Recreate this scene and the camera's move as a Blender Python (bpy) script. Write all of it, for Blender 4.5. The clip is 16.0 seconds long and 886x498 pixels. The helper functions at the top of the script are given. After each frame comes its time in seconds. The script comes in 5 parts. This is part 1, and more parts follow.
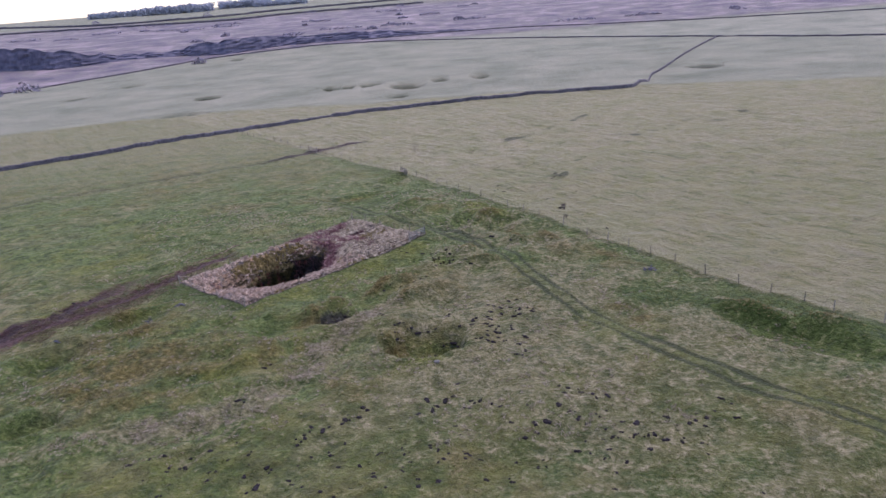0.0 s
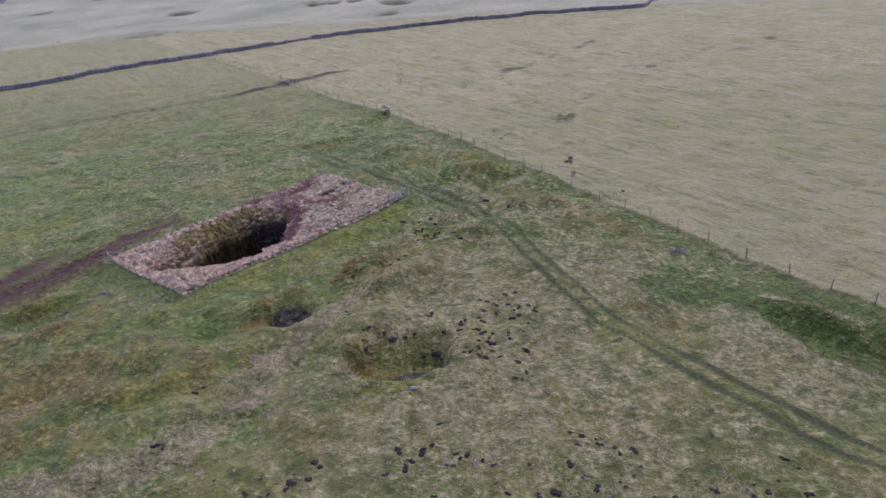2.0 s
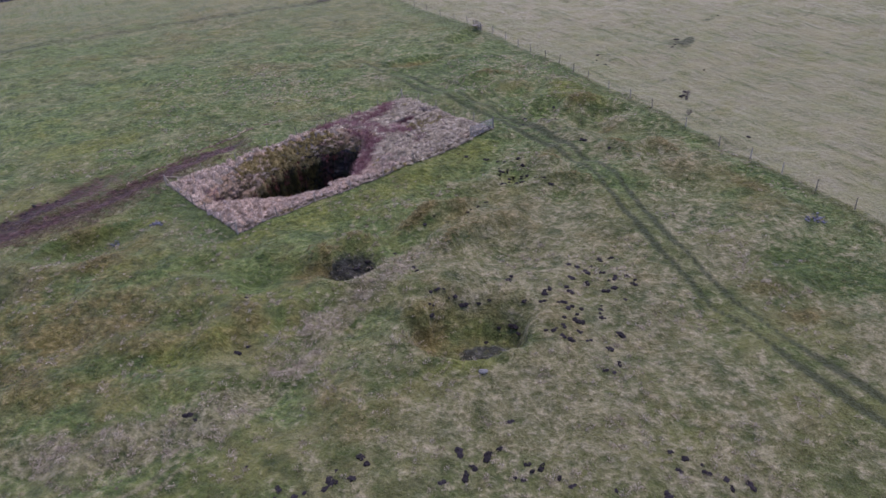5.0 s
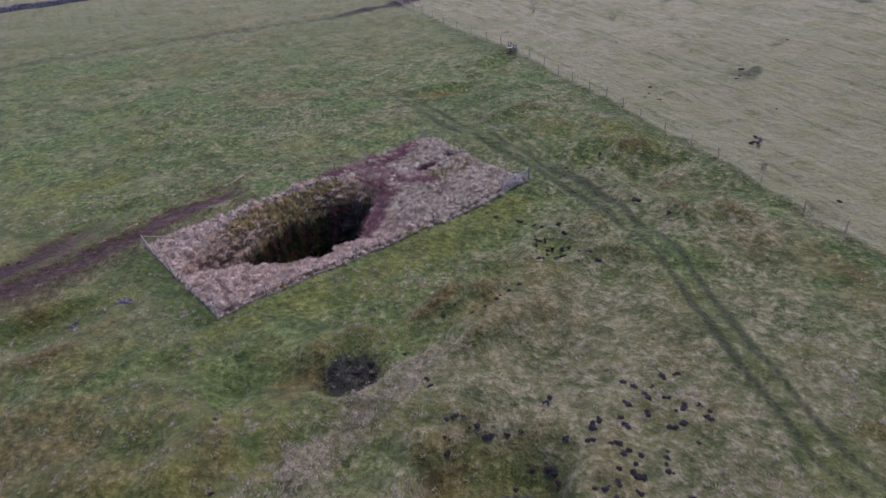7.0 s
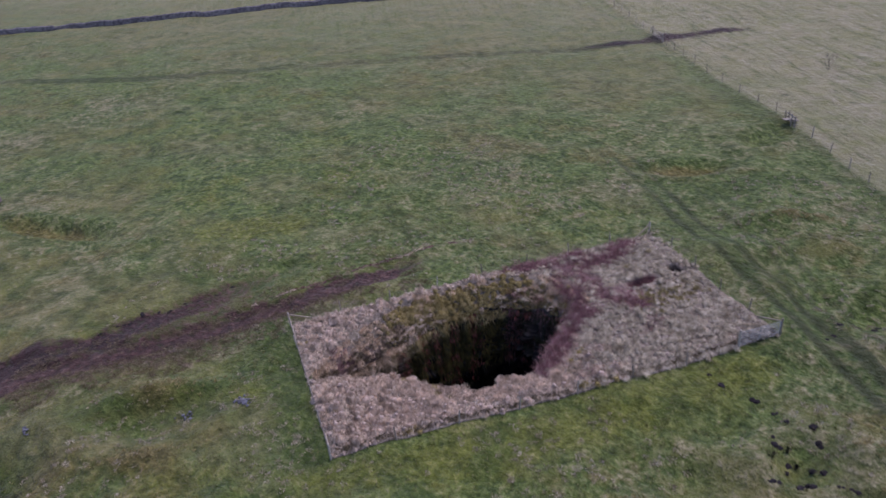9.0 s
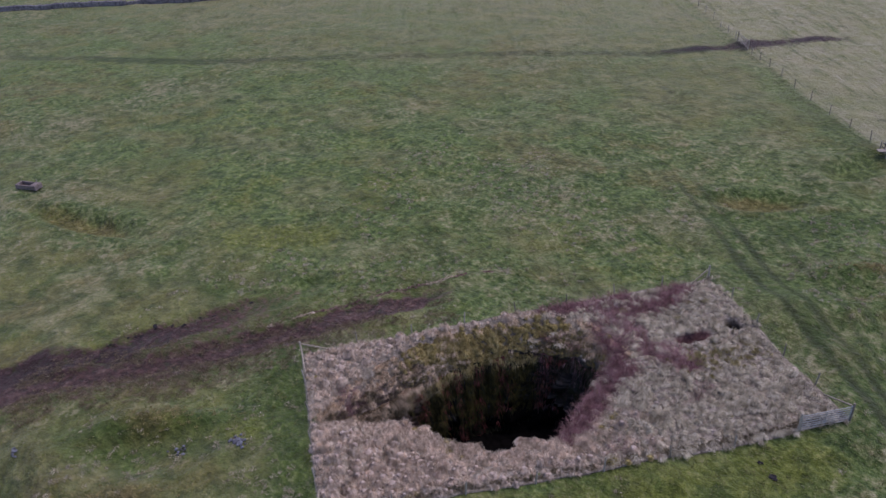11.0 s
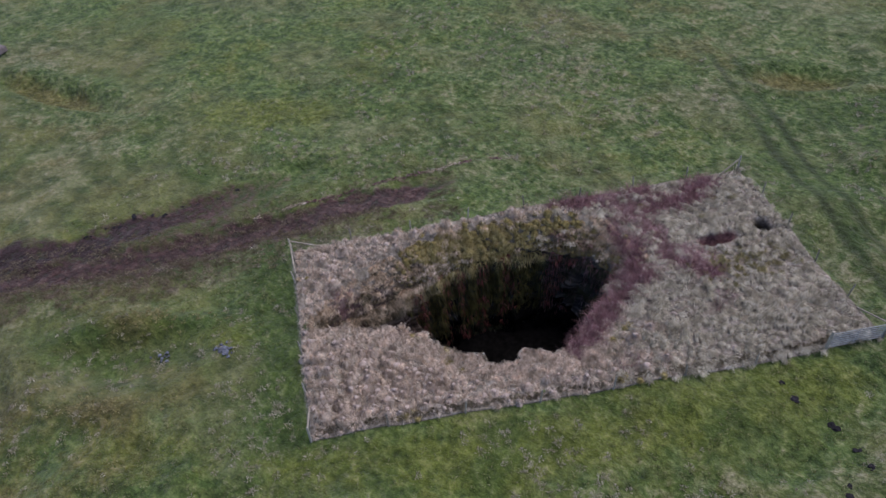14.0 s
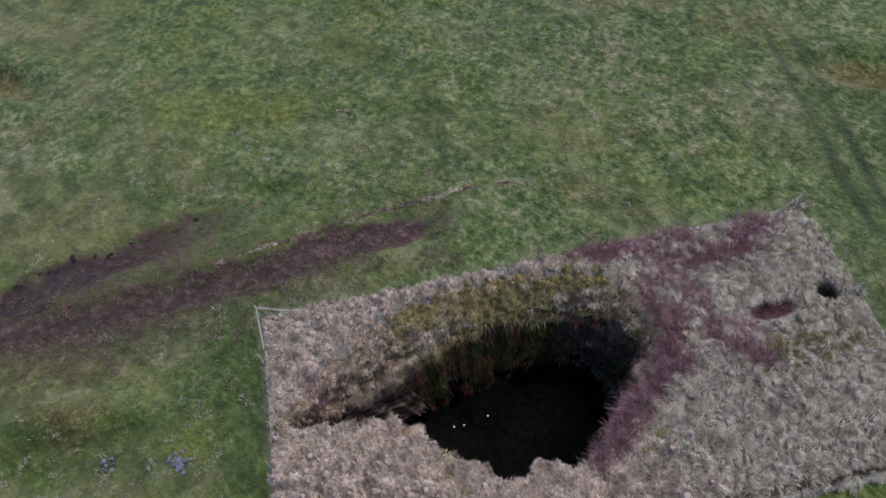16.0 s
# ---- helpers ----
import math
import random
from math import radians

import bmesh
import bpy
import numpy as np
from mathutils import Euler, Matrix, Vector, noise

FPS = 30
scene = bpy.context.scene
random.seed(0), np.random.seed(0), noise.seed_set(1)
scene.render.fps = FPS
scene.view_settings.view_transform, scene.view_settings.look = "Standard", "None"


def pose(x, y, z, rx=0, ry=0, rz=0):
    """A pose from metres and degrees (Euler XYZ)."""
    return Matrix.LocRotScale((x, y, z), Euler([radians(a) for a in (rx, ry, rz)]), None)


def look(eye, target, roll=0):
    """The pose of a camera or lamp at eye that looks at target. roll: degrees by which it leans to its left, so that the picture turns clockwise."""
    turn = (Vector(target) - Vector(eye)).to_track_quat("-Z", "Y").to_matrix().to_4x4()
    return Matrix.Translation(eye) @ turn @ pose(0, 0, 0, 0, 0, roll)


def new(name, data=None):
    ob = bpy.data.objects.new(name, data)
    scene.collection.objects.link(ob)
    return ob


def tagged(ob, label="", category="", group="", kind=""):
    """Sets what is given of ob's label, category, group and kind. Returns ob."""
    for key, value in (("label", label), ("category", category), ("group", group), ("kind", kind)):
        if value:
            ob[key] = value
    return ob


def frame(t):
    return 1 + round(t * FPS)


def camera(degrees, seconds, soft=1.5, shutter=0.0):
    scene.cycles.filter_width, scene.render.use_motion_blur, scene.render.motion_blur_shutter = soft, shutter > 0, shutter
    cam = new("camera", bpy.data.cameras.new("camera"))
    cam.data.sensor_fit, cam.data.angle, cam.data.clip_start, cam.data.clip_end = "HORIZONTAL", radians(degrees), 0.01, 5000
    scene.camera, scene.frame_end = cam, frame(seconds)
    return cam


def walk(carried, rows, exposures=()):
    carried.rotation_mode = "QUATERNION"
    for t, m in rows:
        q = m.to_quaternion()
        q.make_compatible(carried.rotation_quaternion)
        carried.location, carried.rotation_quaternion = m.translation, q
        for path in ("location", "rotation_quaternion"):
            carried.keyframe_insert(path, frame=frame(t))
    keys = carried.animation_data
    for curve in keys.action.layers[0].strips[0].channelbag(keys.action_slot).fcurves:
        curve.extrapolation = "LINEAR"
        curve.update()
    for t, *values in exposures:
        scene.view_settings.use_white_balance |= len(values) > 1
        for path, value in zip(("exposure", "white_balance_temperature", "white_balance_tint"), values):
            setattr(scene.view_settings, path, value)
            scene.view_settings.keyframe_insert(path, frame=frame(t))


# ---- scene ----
cam = camera(63.5, 16.0, soft=1.4, shutter=0.35)
METRES, EYE, TILT, LEAN, TURN = 80.0, 31.04, 0.0, 0.0, 0.0
ROWS = [
    (0.0, 0.0, 0.0, 0.0, -1.49, -19.33, 4.26),
    (0.5, 0.0057, 0.0595, -0.0008, -1.54, -20.65, 4.2),
    (1.0, 0.0108, 0.1194, -0.0007, -1.59, -22.28, 4.15),
    (1.5, 0.0154, 0.1703, 0.0002, -1.69, -23.99, 4.01),
    (2.0, 0.0194, 0.2085, -0.0003, -1.81, -25.9, 3.86),
    (2.5, 0.0215, 0.234, -0.0016, -0.09, -27.7, 3.75),
    (3.0, 0.0246, 0.2474, -0.0044, 2.06, -29.45, 3.69),
    (5.5, 0.0169, 0.3569, -0.0215, 6.1, -32.22, 3.88),
    (6.0, 0.014, 0.3964, -0.0225, 6.48, -32.22, 3.92),
    (6.5, 0.0104, 0.4391, -0.0231, 7.55, -32.16, 3.96),
    (7.0, 0.0073, 0.485, -0.0228, 8.49, -32.12, 4.04),
    (7.5, 0.0004, 0.5327, -0.022, 10.17, -31.98, 4.01),
    (8.0, -0.0054, 0.5824, -0.0204, 20.18, -31.31, 4.11),
    (8.5, -0.0096, 0.6347, -0.0181, 24.17, -31.05, 4.23),
    (9.0, -0.0194, 0.6838, -0.0133, 29.14, -30.73, 4.12),
    (11.5, -0.0305, 0.7661, -0.0062, 36.33, -33.03, 3.63),
    (12.0, -0.0299, 0.7667, -0.0086, 36.35, -36.31, 3.48),
    (12.5, -0.0311, 0.7693, -0.0115, 36.39, -39.61, 3.41),
    (13.0, -0.0384, 0.7803, -0.012, 36.42, -41.65, 3.36),
    (13.5, -0.0502, 0.7969, -0.0125, 36.47, -41.67, 3.33),
    (14.0, -0.0659, 0.8182, -0.0125, 36.55, -43.64, 3.27),
    (14.5, -0.0857, 0.8451, -0.0107, 36.61, -46.43, 3.21),
    (15.0, -0.1093, 0.8765, -0.0077, 36.61, -49.34, 3.16),
    (15.5, -0.1345, 0.911, -0.0047, 36.62, -50.34, 3.14),
    (16.0, -0.1595, 0.9463, -0.0007, 36.65, -53.03, 3.12),
]
EXPOSURES = [(0.0, 1.12, 6500, 32), (2.0, 1.28, 6620, 31), (6.0, 1.07, 6330, 33), (9.0, 0.9, 6440, 30), (12.0, 0.8, 6500, 22), (16.0, 0.98, 6470, 12)]
walk(cam, [(t, pose(0, 0, EYE, TILT, LEAN, TURN) @ pose(METRES * x, METRES * y, METRES * z, 90 + pitch, roll, yaw)) for t, x, y, z, yaw, pitch, roll in ROWS], EXPOSURES)

# ---- light: an overcast spring sky ----
world = bpy.data.worlds.new("sky")
scene.world = world
world.use_nodes = True
wn = world.node_tree
sky = wn.nodes.new("ShaderNodeTexSky")
sky.sky_type, sky.sun_disc = "NISHITA", False
sky.sun_elevation, sky.sun_rotation = radians(64), radians(25)
sky.air_density, sky.dust_density, sky.ozone_density, sky.altitude = 1.0, 0.5, 2.0, 100
wn.links.new(sky.outputs[0], wn.nodes["Background"].inputs[0])
wn.nodes["Background"].inputs[1].default_value = 0.11
sun = new("sun", bpy.data.lights.new("sun", "SUN"))
sun.data.energy, sun.data.angle, sun.data.color = 1.7, radians(42), (1.0, 0.96, 0.92)
sun.matrix_world = look((20, 43, 100), (0, 0, 0))

rng = np.random.default_rng(7)


# ---- small tools ----
def smooth(a, b, x):
    t = np.clip((x - a) / (b - a), 0, 1)
    return t * t * (3 - 2 * t)


def lattice(ix, iy, seed):
    h = (ix.astype(np.int64) * 374761393 + iy.astype(np.int64) * 668265263 + seed * 974711) & 0x7FFFFFFF
    h = ((h ^ (h >> 13)) * 1274126177) & 0x7FFFFFFF
    return ((h ^ (h >> 16)) & 0xFFFF) / 65535.0


def vnoise(x, y, size, seed=1):
    """Soft noise from -1 to 1 with bumps of about that size."""
    x, y = np.asarray(x, float) / size, np.asarray(y, float) / size
    ix, iy = np.floor(x), np.floor(y)
    fx, fy = x - ix, y - iy
    fx, fy = fx * fx * (3 - 2 * fx), fy * fy * (3 - 2 * fy)
    a, b = lattice(ix, iy, seed), lattice(ix + 1, iy, seed)
    c, d = lattice(ix, iy + 1, seed), lattice(ix + 1, iy + 1, seed)
    return 2 * ((a + (b - a) * fx) * (1 - fy) + (c + (d - c) * fx) * fy) - 1


def fbm(x, y, size, seed=1, octaves=3):
    return sum(vnoise(x, y, size / 2 ** k, seed + 17 * k) / 2 ** k for k in range(octaves)) / 1.6


def to_line(x, y, line):
    """The distance to a polyline, the length along it and the side (positive: left)."""
    best = np.full(np.shape(x), 1e9)
    along, side, run = np.zeros(np.shape(x)), np.zeros(np.shape(x)), 0.0
    for (ax, ay), (bx, by) in zip(line, line[1:]):
        dx, dy = bx - ax, by - ay
        n = math.hypot(dx, dy)
        s = np.clip(((x - ax) * dx + (y - ay) * dy) / n ** 2, 0, 1)
        d = np.hypot(x - ax - s * dx, y - ay - s * dy)
        near = d < best
        best = np.where(near, d, best)
        along = np.where(near, run + s * n, along)
        side = np.where(near, np.sign(dx * (y - ay) - dy * (x - ax)), side)
        run += n
    return best, along, side


def resample(line, step):
    """Points every step metres along a smoothed polyline."""
    pts = [Vector((*p, 0)) for p in line]
    out = []
    for i in range(len(pts) - 1):
        p0, p1, p2, p3 = pts[max(i - 1, 0)], pts[i], pts[i + 1], pts[min(i + 2, len(pts) - 1)]
        n = max(2, int((p2 - p1).length / step))
        for k in range(n):
            t = k / n
            out.append(0.5 * (2 * p1 + (p2 - p0) * t + (2 * p0 - 5 * p1 + 4 * p2 - p3) * t * t + (3 * p1 - p0 - 3 * p2 + p3) * t ** 3))
    out.append(pts[-1])
    return [(p.x, p.y) for p in out]


# ---- materials ----
def shader(name, rough=0.9):
    m = bpy.data.materials.new(name)
    m.use_nodes = True
    n = m.node_tree
    b = n.nodes["Principled BSDF"]
    b.inputs["Roughness"].default_value = rough
    b.inputs["Specular IOR Level"].default_value = 0.2
    return m, n, b


def node(n, kind, **values):
    o = n.nodes.new("ShaderNode" + kind)
    for k, v in values.items():
        if k in o.inputs:
            o.inputs[k].default_value = v
    return o


def noise_at(n, scale, detail=4, stretch=None, rough=0.55):
    tc = node(n, "TexCoord")
    t = node(n, "TexNoise", Scale=scale, Detail=detail, Roughness=rough)
    if stretch:
        turn, mp = node(n, "Mapping"), node(n, "Mapping")      # drawn out stretch[0] times along the direction stretch[1]
        turn.inputs["Rotation"].default_value = (0, 0, -stretch[1])
        mp.inputs["Scale"].default_value = (1 / stretch[0], 1, 1)
        n.links.new(tc.outputs["Object"], turn.inputs[0])
        n.links.new(turn.outputs[0], mp.inputs[0])
        n.links.new(mp.outputs[0], t.inputs["Vector"])
    else:
        n.links.new(tc.outputs["Object"], t.inputs["Vector"])
    return t.outputs["Fac"]


def spread(n, fac, by):
    """The same noise with its values drawn apart."""
    return calc(n, "ADD", calc(n, "MULTIPLY", fac, by), 0.5 - 0.5 * by)


def ramp(n, fac, stops):
    r = node(n, "ValToRGB")
    e = r.color_ramp.elements
    while len(e) < len(stops):
        e.new(0.5)
    for el, (at, c) in zip(e, stops):
        el.position, el.color = at, (*c, 1) if len(c) == 3 else c
    n.links.new(fac, r.inputs[0])
    return r.outputs[0]


def grey(n, fac, a, b, lo=0.0, hi=1.0):
    r = node(n, "MapRange", **{"From Min": a, "From Max": b, "To Min": lo, "To Max": hi})
    n.links.new(fac, r.inputs[0])
    return r.outputs[0]


def mix(n, fac, a, b, blend="MIX"):
    m = node(n, "MixRGB")
    m.blend_type = blend
    for s, v in zip(m.inputs, (fac, a, b)):
        if isinstance(v, (int, float)):
            s.default_value = v
        elif isinstance(v, tuple):
            s.default_value = (*v, 1)
        else:
            n.links.new(v, s)
    return m.outputs[0]


def calc(n, op, a, b):
    m = node(n, "Math")
    m.operation = op
    for s, v in zip(m.inputs, (a, b)):
        if isinstance(v, (int, float)):
            s.default_value = v
        else:
            n.links.new(v, s)
    return m.outputs[0]


def bump(n, b, height, strength, distance):
    o = node(n, "Bump", Strength=strength, Distance=distance)
    n.links.new(height, o.inputs["Height"])
    n.links.new(o.outputs[0], b.inputs["Normal"])


def simple(name, dark, light, scale, rough=0.9, relief=0.4, depth=0.02, per="", metal=0.0, stretch=None):
    """A material of two tones with grain and large stains; per: random tone by 'island' or 'object'."""
    m, n, b = shader(name, rough)
    fine = noise_at(n, scale, 6, stretch)
    c = ramp(n, fine, [(0.3, dark), (0.7, light)])
    c = mix(n, grey(n, noise_at(n, scale * 0.13, 3), 0.35, 0.7, 0.0, 0.5), c, tuple(0.55 * v for v in dark))
    if per:
        i = node(n, "NewGeometry" if per == "island" else "ObjectInfo").outputs["Random Per Island" if per == "island" else "Random"]
        c = mix(n, 1.0, c, ramp(n, i, [(0, (0.62, 0.6, 0.58)), (1, (1.3, 1.3, 1.3))]), "MULTIPLY")
    n.links.new(c, b.inputs["Base Color"])
    b.inputs["Metallic"].default_value = metal
    bump(n, b, fine, relief, depth)
    return m


def ground_material(name):
    """Pasture: turf, dead grass, moss, bare soil and heath, shared out by the masks of the sheet."""
    m, n, b = shader(name, 0.95)
    b.inputs["Sheen Weight"].default_value = 0.09           # the nap of the grass
    b.inputs["Sheen Roughness"].default_value = 0.3
    b.inputs["Sheen Tint"].default_value = (0.95, 0.95, 0.88, 1)
    masks = []
    for word in ("one", "two", "three", "four"):
        a, s = node(n, "Attribute"), node(n, "SeparateColor")
        a.attribute_name = "mask_" + word
        n.links.new(a.outputs["Color"], s.inputs[0])
        masks.append(s.outputs)
    (straw, lush, mud), (moss, track, heath), (far, pale, rock), (bright, ochre, damp) = masks
    big, mid, fine = noise_at(n, 0.09, 4), spread(n, noise_at(n, 0.42, 6, None, 0.62), 1.25), spread(n, noise_at(n, 2.1, 6, None, 0.66), 1.25)
    speck, grain = noise_at(n, 7.5, 4, None, 0.7), spread(n, noise_at(n, 0.8, 5, None, 0.6), 1.5)
    comb = noise_at(n, 1.1, 6, (12, radians(-54)), 0.68)
    wide = noise_at(n, 0.26, 5, (1.8, radians(20)), 0.6)
    fleck = noise_at(n, 3.2, 5, (2.2, radians(-35)), 0.72)
    # short turf, from dark sward to drying tips
    turf = ramp(n, mid, [(0.3, (0.031, 0.045, 0.009)), (0.42, (0.067, 0.082, 0.020)), (0.54, (0.110, 0.112, 0.034)), (0.68, (0.179, 0.162, 0.073))])
    turf = mix(n, grey(n, big, 0.4, 0.6, 0, 0.6), turf, (0.074, 0.101, 0.027))
    turf = mix(n, grey(n, wide, 0.5, 0.6, 0, 0.75), turf, (0.129, 0.129, 0.039))
    green = ramp(n, fine, [(0.3, (0.025, 0.043, 0.009)), (0.5, (0.075, 0.112, 0.028)), (0.7, (0.155, 0.19, 0.064))])
    dead = ramp(n, fine, [(0.28, (0.062, 0.06, 0.024)), (0.45, (0.115, 0.11, 0.052)), (0.58, (0.172, 0.158, 0.088)), (0.74, (0.265, 0.24, 0.152))])
    gold = ramp(n, fine, [(0.3, (0.052, 0.041, 0.009)), (0.5, (0.1, 0.08, 0.024)), (0.7, (0.185, 0.145, 0.06))])
    lime = ramp(n, fine, [(0.3, (0.05, 0.062, 0.007)), (0.5, (0.095, 0.11, 0.018)), (0.7, (0.165, 0.17, 0.045))])
    wet = ramp(n, fine, [(0.3, (0.02, 0.036, 0.006)), (0.5, (0.042, 0.068, 0.013)), (0.7, (0.082, 0.112, 0.029))])
    soil = ramp(n, fine, [(0.3, (0.018, 0.008, 0.009)), (0.5, (0.048, 0.021, 0.023)), (0.64, (0.088, 0.044, 0.043)), (0.78, (0.16, 0.11, 0.085))])
    c = mix(n, grey(n, calc(n, "ADD", lush, calc(n, "MULTIPLY", wide, -1.6)), -0.65, -0.25), turf, green)
    c = mix(n, grey(n, noise_at(n, 0.15, 5, (1.6, radians(10)), 0.6), 0.49, 0.62, 0, 0.6), c, ramp(n, grain, [(0.35, (0.09, 0.095, 0.034)), (0.65, (0.185, 0.172, 0.085))]))
    # torn edges for every mask
    tear = calc(n, "ADD", calc(n, "MULTIPLY", mid, 0.9), calc(n, "MULTIPLY", grain, 0.7))
    c = mix(n, grey(n, calc(n, "ADD", bright, tear), 0.98, 1.4, 0, 0.9), c, lime)
    c = mix(n, grey(n, calc(n, "ADD", ochre, tear), 1.0, 1.45, 0, 0.88), c, gold)
    c = mix(n, grey(n, noise_at(n, 0.3, 5, None, 0.62), 0.52, 0.64, 0, 0.68), c, wet)
    c = mix(n, grey(n, calc(n, "ADD", damp, tear), 1.0, 1.5, 0, 0.92), c, wet)
    # dead grass lies in torn patches, down to single flecks
    patch = calc(n, "ADD", calc(n, "ADD", calc(n, "MULTIPLY", grain, 1.0), calc(n, "MULTIPLY", fine, 0.8)), calc(n, "ADD", calc(n, "MULTIPLY", straw, 0.75), calc(n, "MULTIPLY", wide, -0.35)))
    c = mix(n, grey(n, patch, 0.95, 1.32, 0, 0.85), c, dead)
    c = mix(n, calc(n, "MULTIPLY", grey(n, fleck, 0.54, 0.68, 0, 0.7), grey(n, calc(n, "ADD", big, calc(n, "MULTIPLY", straw, 0.25)), 0.42, 0.72, 0.1, 0.9)), c, (0.23, 0.21, 0.13))
    c = mix(n, grey(n, calc(n, "ADD", moss, calc(n, "MULTIPLY", mid, 0.9)), 0.68, 1.1, 0, 0.75), c, gold)
    far_turf = ramp(n, comb, [(0.3, (0.160, 0.155, 0.085)), (0.45, (0.211, 0.196, 0.114)), (0.55, (0.245, 0.223, 0.142)), (0.7, (0.296, 0.268, 0.188))])
    far_turf = mix(n, grey(n, big, 0.45, 0.68, 0, 0.6), far_turf, (0.171, 0.180, 0.082))
    far_turf = mix(n, grey(n, grain, 0.48, 0.72, 0, 0.75), far_turf, (0.131, 0.142, 0.057))
    far_turf = mix(n, grey(n, fleck, 0.54, 0.68, 0, 0.6), far_turf, (0.331, 0.296, 0.217))
    far_turf = mix(n, grey(n, mid, 0.5, 0.66, 0, 0.65), far_turf, (0.171, 0.173, 0.064))
    far_turf = mix(n, grey(n, wide, 0.48, 0.62, 0, 0.5), far_turf, (0.257, 0.234, 0.139))
    far_turf = mix(n, grey(n, comb, 0.34, 0.46, 0.7, 0.0), far_turf, (0.085, 0.097, 0.039))
    far_turf = mix(n, grey(n, noise_at(n, 0.55, 6, None, 0.7), 0.6, 0.7, 0, 0.75), far_turf, (0.051, 0.057, 0.030))
    c = mix(n, 1.0, c, ramp(n, grain, [(0.28, (0.68, 0.7, 0.7)), (0.5, (1.0, 1.0, 1.0)), (0.74, (1.24, 1.22, 1.22))]), "MULTIPLY")
    c = mix(n, far, c, far_turf)
    # far fields and heath: own tones, with distance haze put into the colours
    c = mix(n, pale, c, ramp(n, noise_at(n, 0.035, 7, None, 0.62), [(0.3, (0.132, 0.145, 0.101)), (0.45, (0.189, 0.198, 0.141)), (0.57, (0.226, 0.228, 0.165)), (0.7, (0.275, 0.270, 0.200))]))
    moor = ramp(n, noise_at(n, 0.03, 8, None, 0.7), [(0.36, (0.075, 0.068, 0.09)), (0.45, (0.14, 0.118, 0.138)), (0.52, (0.165, 0.155, 0.14)), (0.58, (0.24, 0.195, 0.205)), (0.68, (0.3, 0.25, 0.26))])
    c = mix(n, heath, c, moor)
    c = mix(n, grey(n, calc(n, "ADD", track, calc(n, "MULTIPLY", fine, 0.9)), 0.7, 1.15, 0, 0.82), c, (0.03, 0.037, 0.015))
    soil = mix(n, calc(n, "MULTIPLY", track, 0.95), soil, ramp(n, fine, [(0.35, (0.012, 0.006, 0.008)), (0.6, (0.03, 0.016, 0.02)), (0.78, (0.07, 0.045, 0.04))]))
    c = mix(n, grey(n, calc(n, "ADD", mud, calc(n, "ADD", calc(n, "MULTIPLY", fine, 1.0), calc(n, "MULTIPLY", grain, 0.5))), 1.0, 1.45, 0, 0.94), c, soil)
    c = mix(n, grey(n, calc(n, "ADD", rock, calc(n, "MULTIPLY", noise_at(n, 1.3, 5, None, 0.7), 1.3)), 0.95, 1.25, 0, 0.9), c, ramp(n, fine, [(0.35, (0.012, 0.013, 0.011)), (0.6, (0.045, 0.048, 0.04)), (0.72, (0.13, 0.13, 0.12))]))
    c = mix(n, 1.0, c, ramp(n, speck, [(0.34, (0.72, 0.72, 0.74)), (0.66, (1.25, 1.24, 1.28))]), "MULTIPLY")
    n.links.new(c, b.inputs["Base Color"])
    h = calc(n, "ADD", calc(n, "MULTIPLY", mid, 0.5), calc(n, "ADD", calc(n, "MULTIPLY", fine, 0.6), calc(n, "MULTIPLY", grain, 0.5)))
    bump(n, b, calc(n, "ADD", h, calc(n, "MULTIPLY", calc(n, "MULTIPLY", comb, far), 0.6)), 1.0, 0.55)
    return m


def blade_material(name, tones):
    """Grass blades, each with a tone of its own."""
    m, n, b = shader(name, 0.85)
    i = node(n, "NewGeometry").outputs["Random Per Island"]
    c = ramp(n, i, [(k / (len(tones) - 1), t) for k, t in enumerate(tones)])
    c = mix(n, 1.0, c, ramp(n, noise_at(n, 1.7, 3), [(0.34, (0.6, 0.58, 0.55)), (0.66, (1.3, 1.3, 1.3))]), "MULTIPLY")
    n.links.new(c, b.inputs["Base Color"])
    thin = node(n, "BsdfTranslucent")          # blades let light through
    n.links.new(c, thin.inputs["Color"])
    both = node(n, "MixShader")
    both.inputs[0].default_value = 0.35
    n.links.new(b.outputs[0], both.inputs[1])
    n.links.new(thin.outputs[0], both.inputs[2])
    n.links.new(both.outputs[0], n.nodes["Material Output"].inputs["Surface"])
    return m


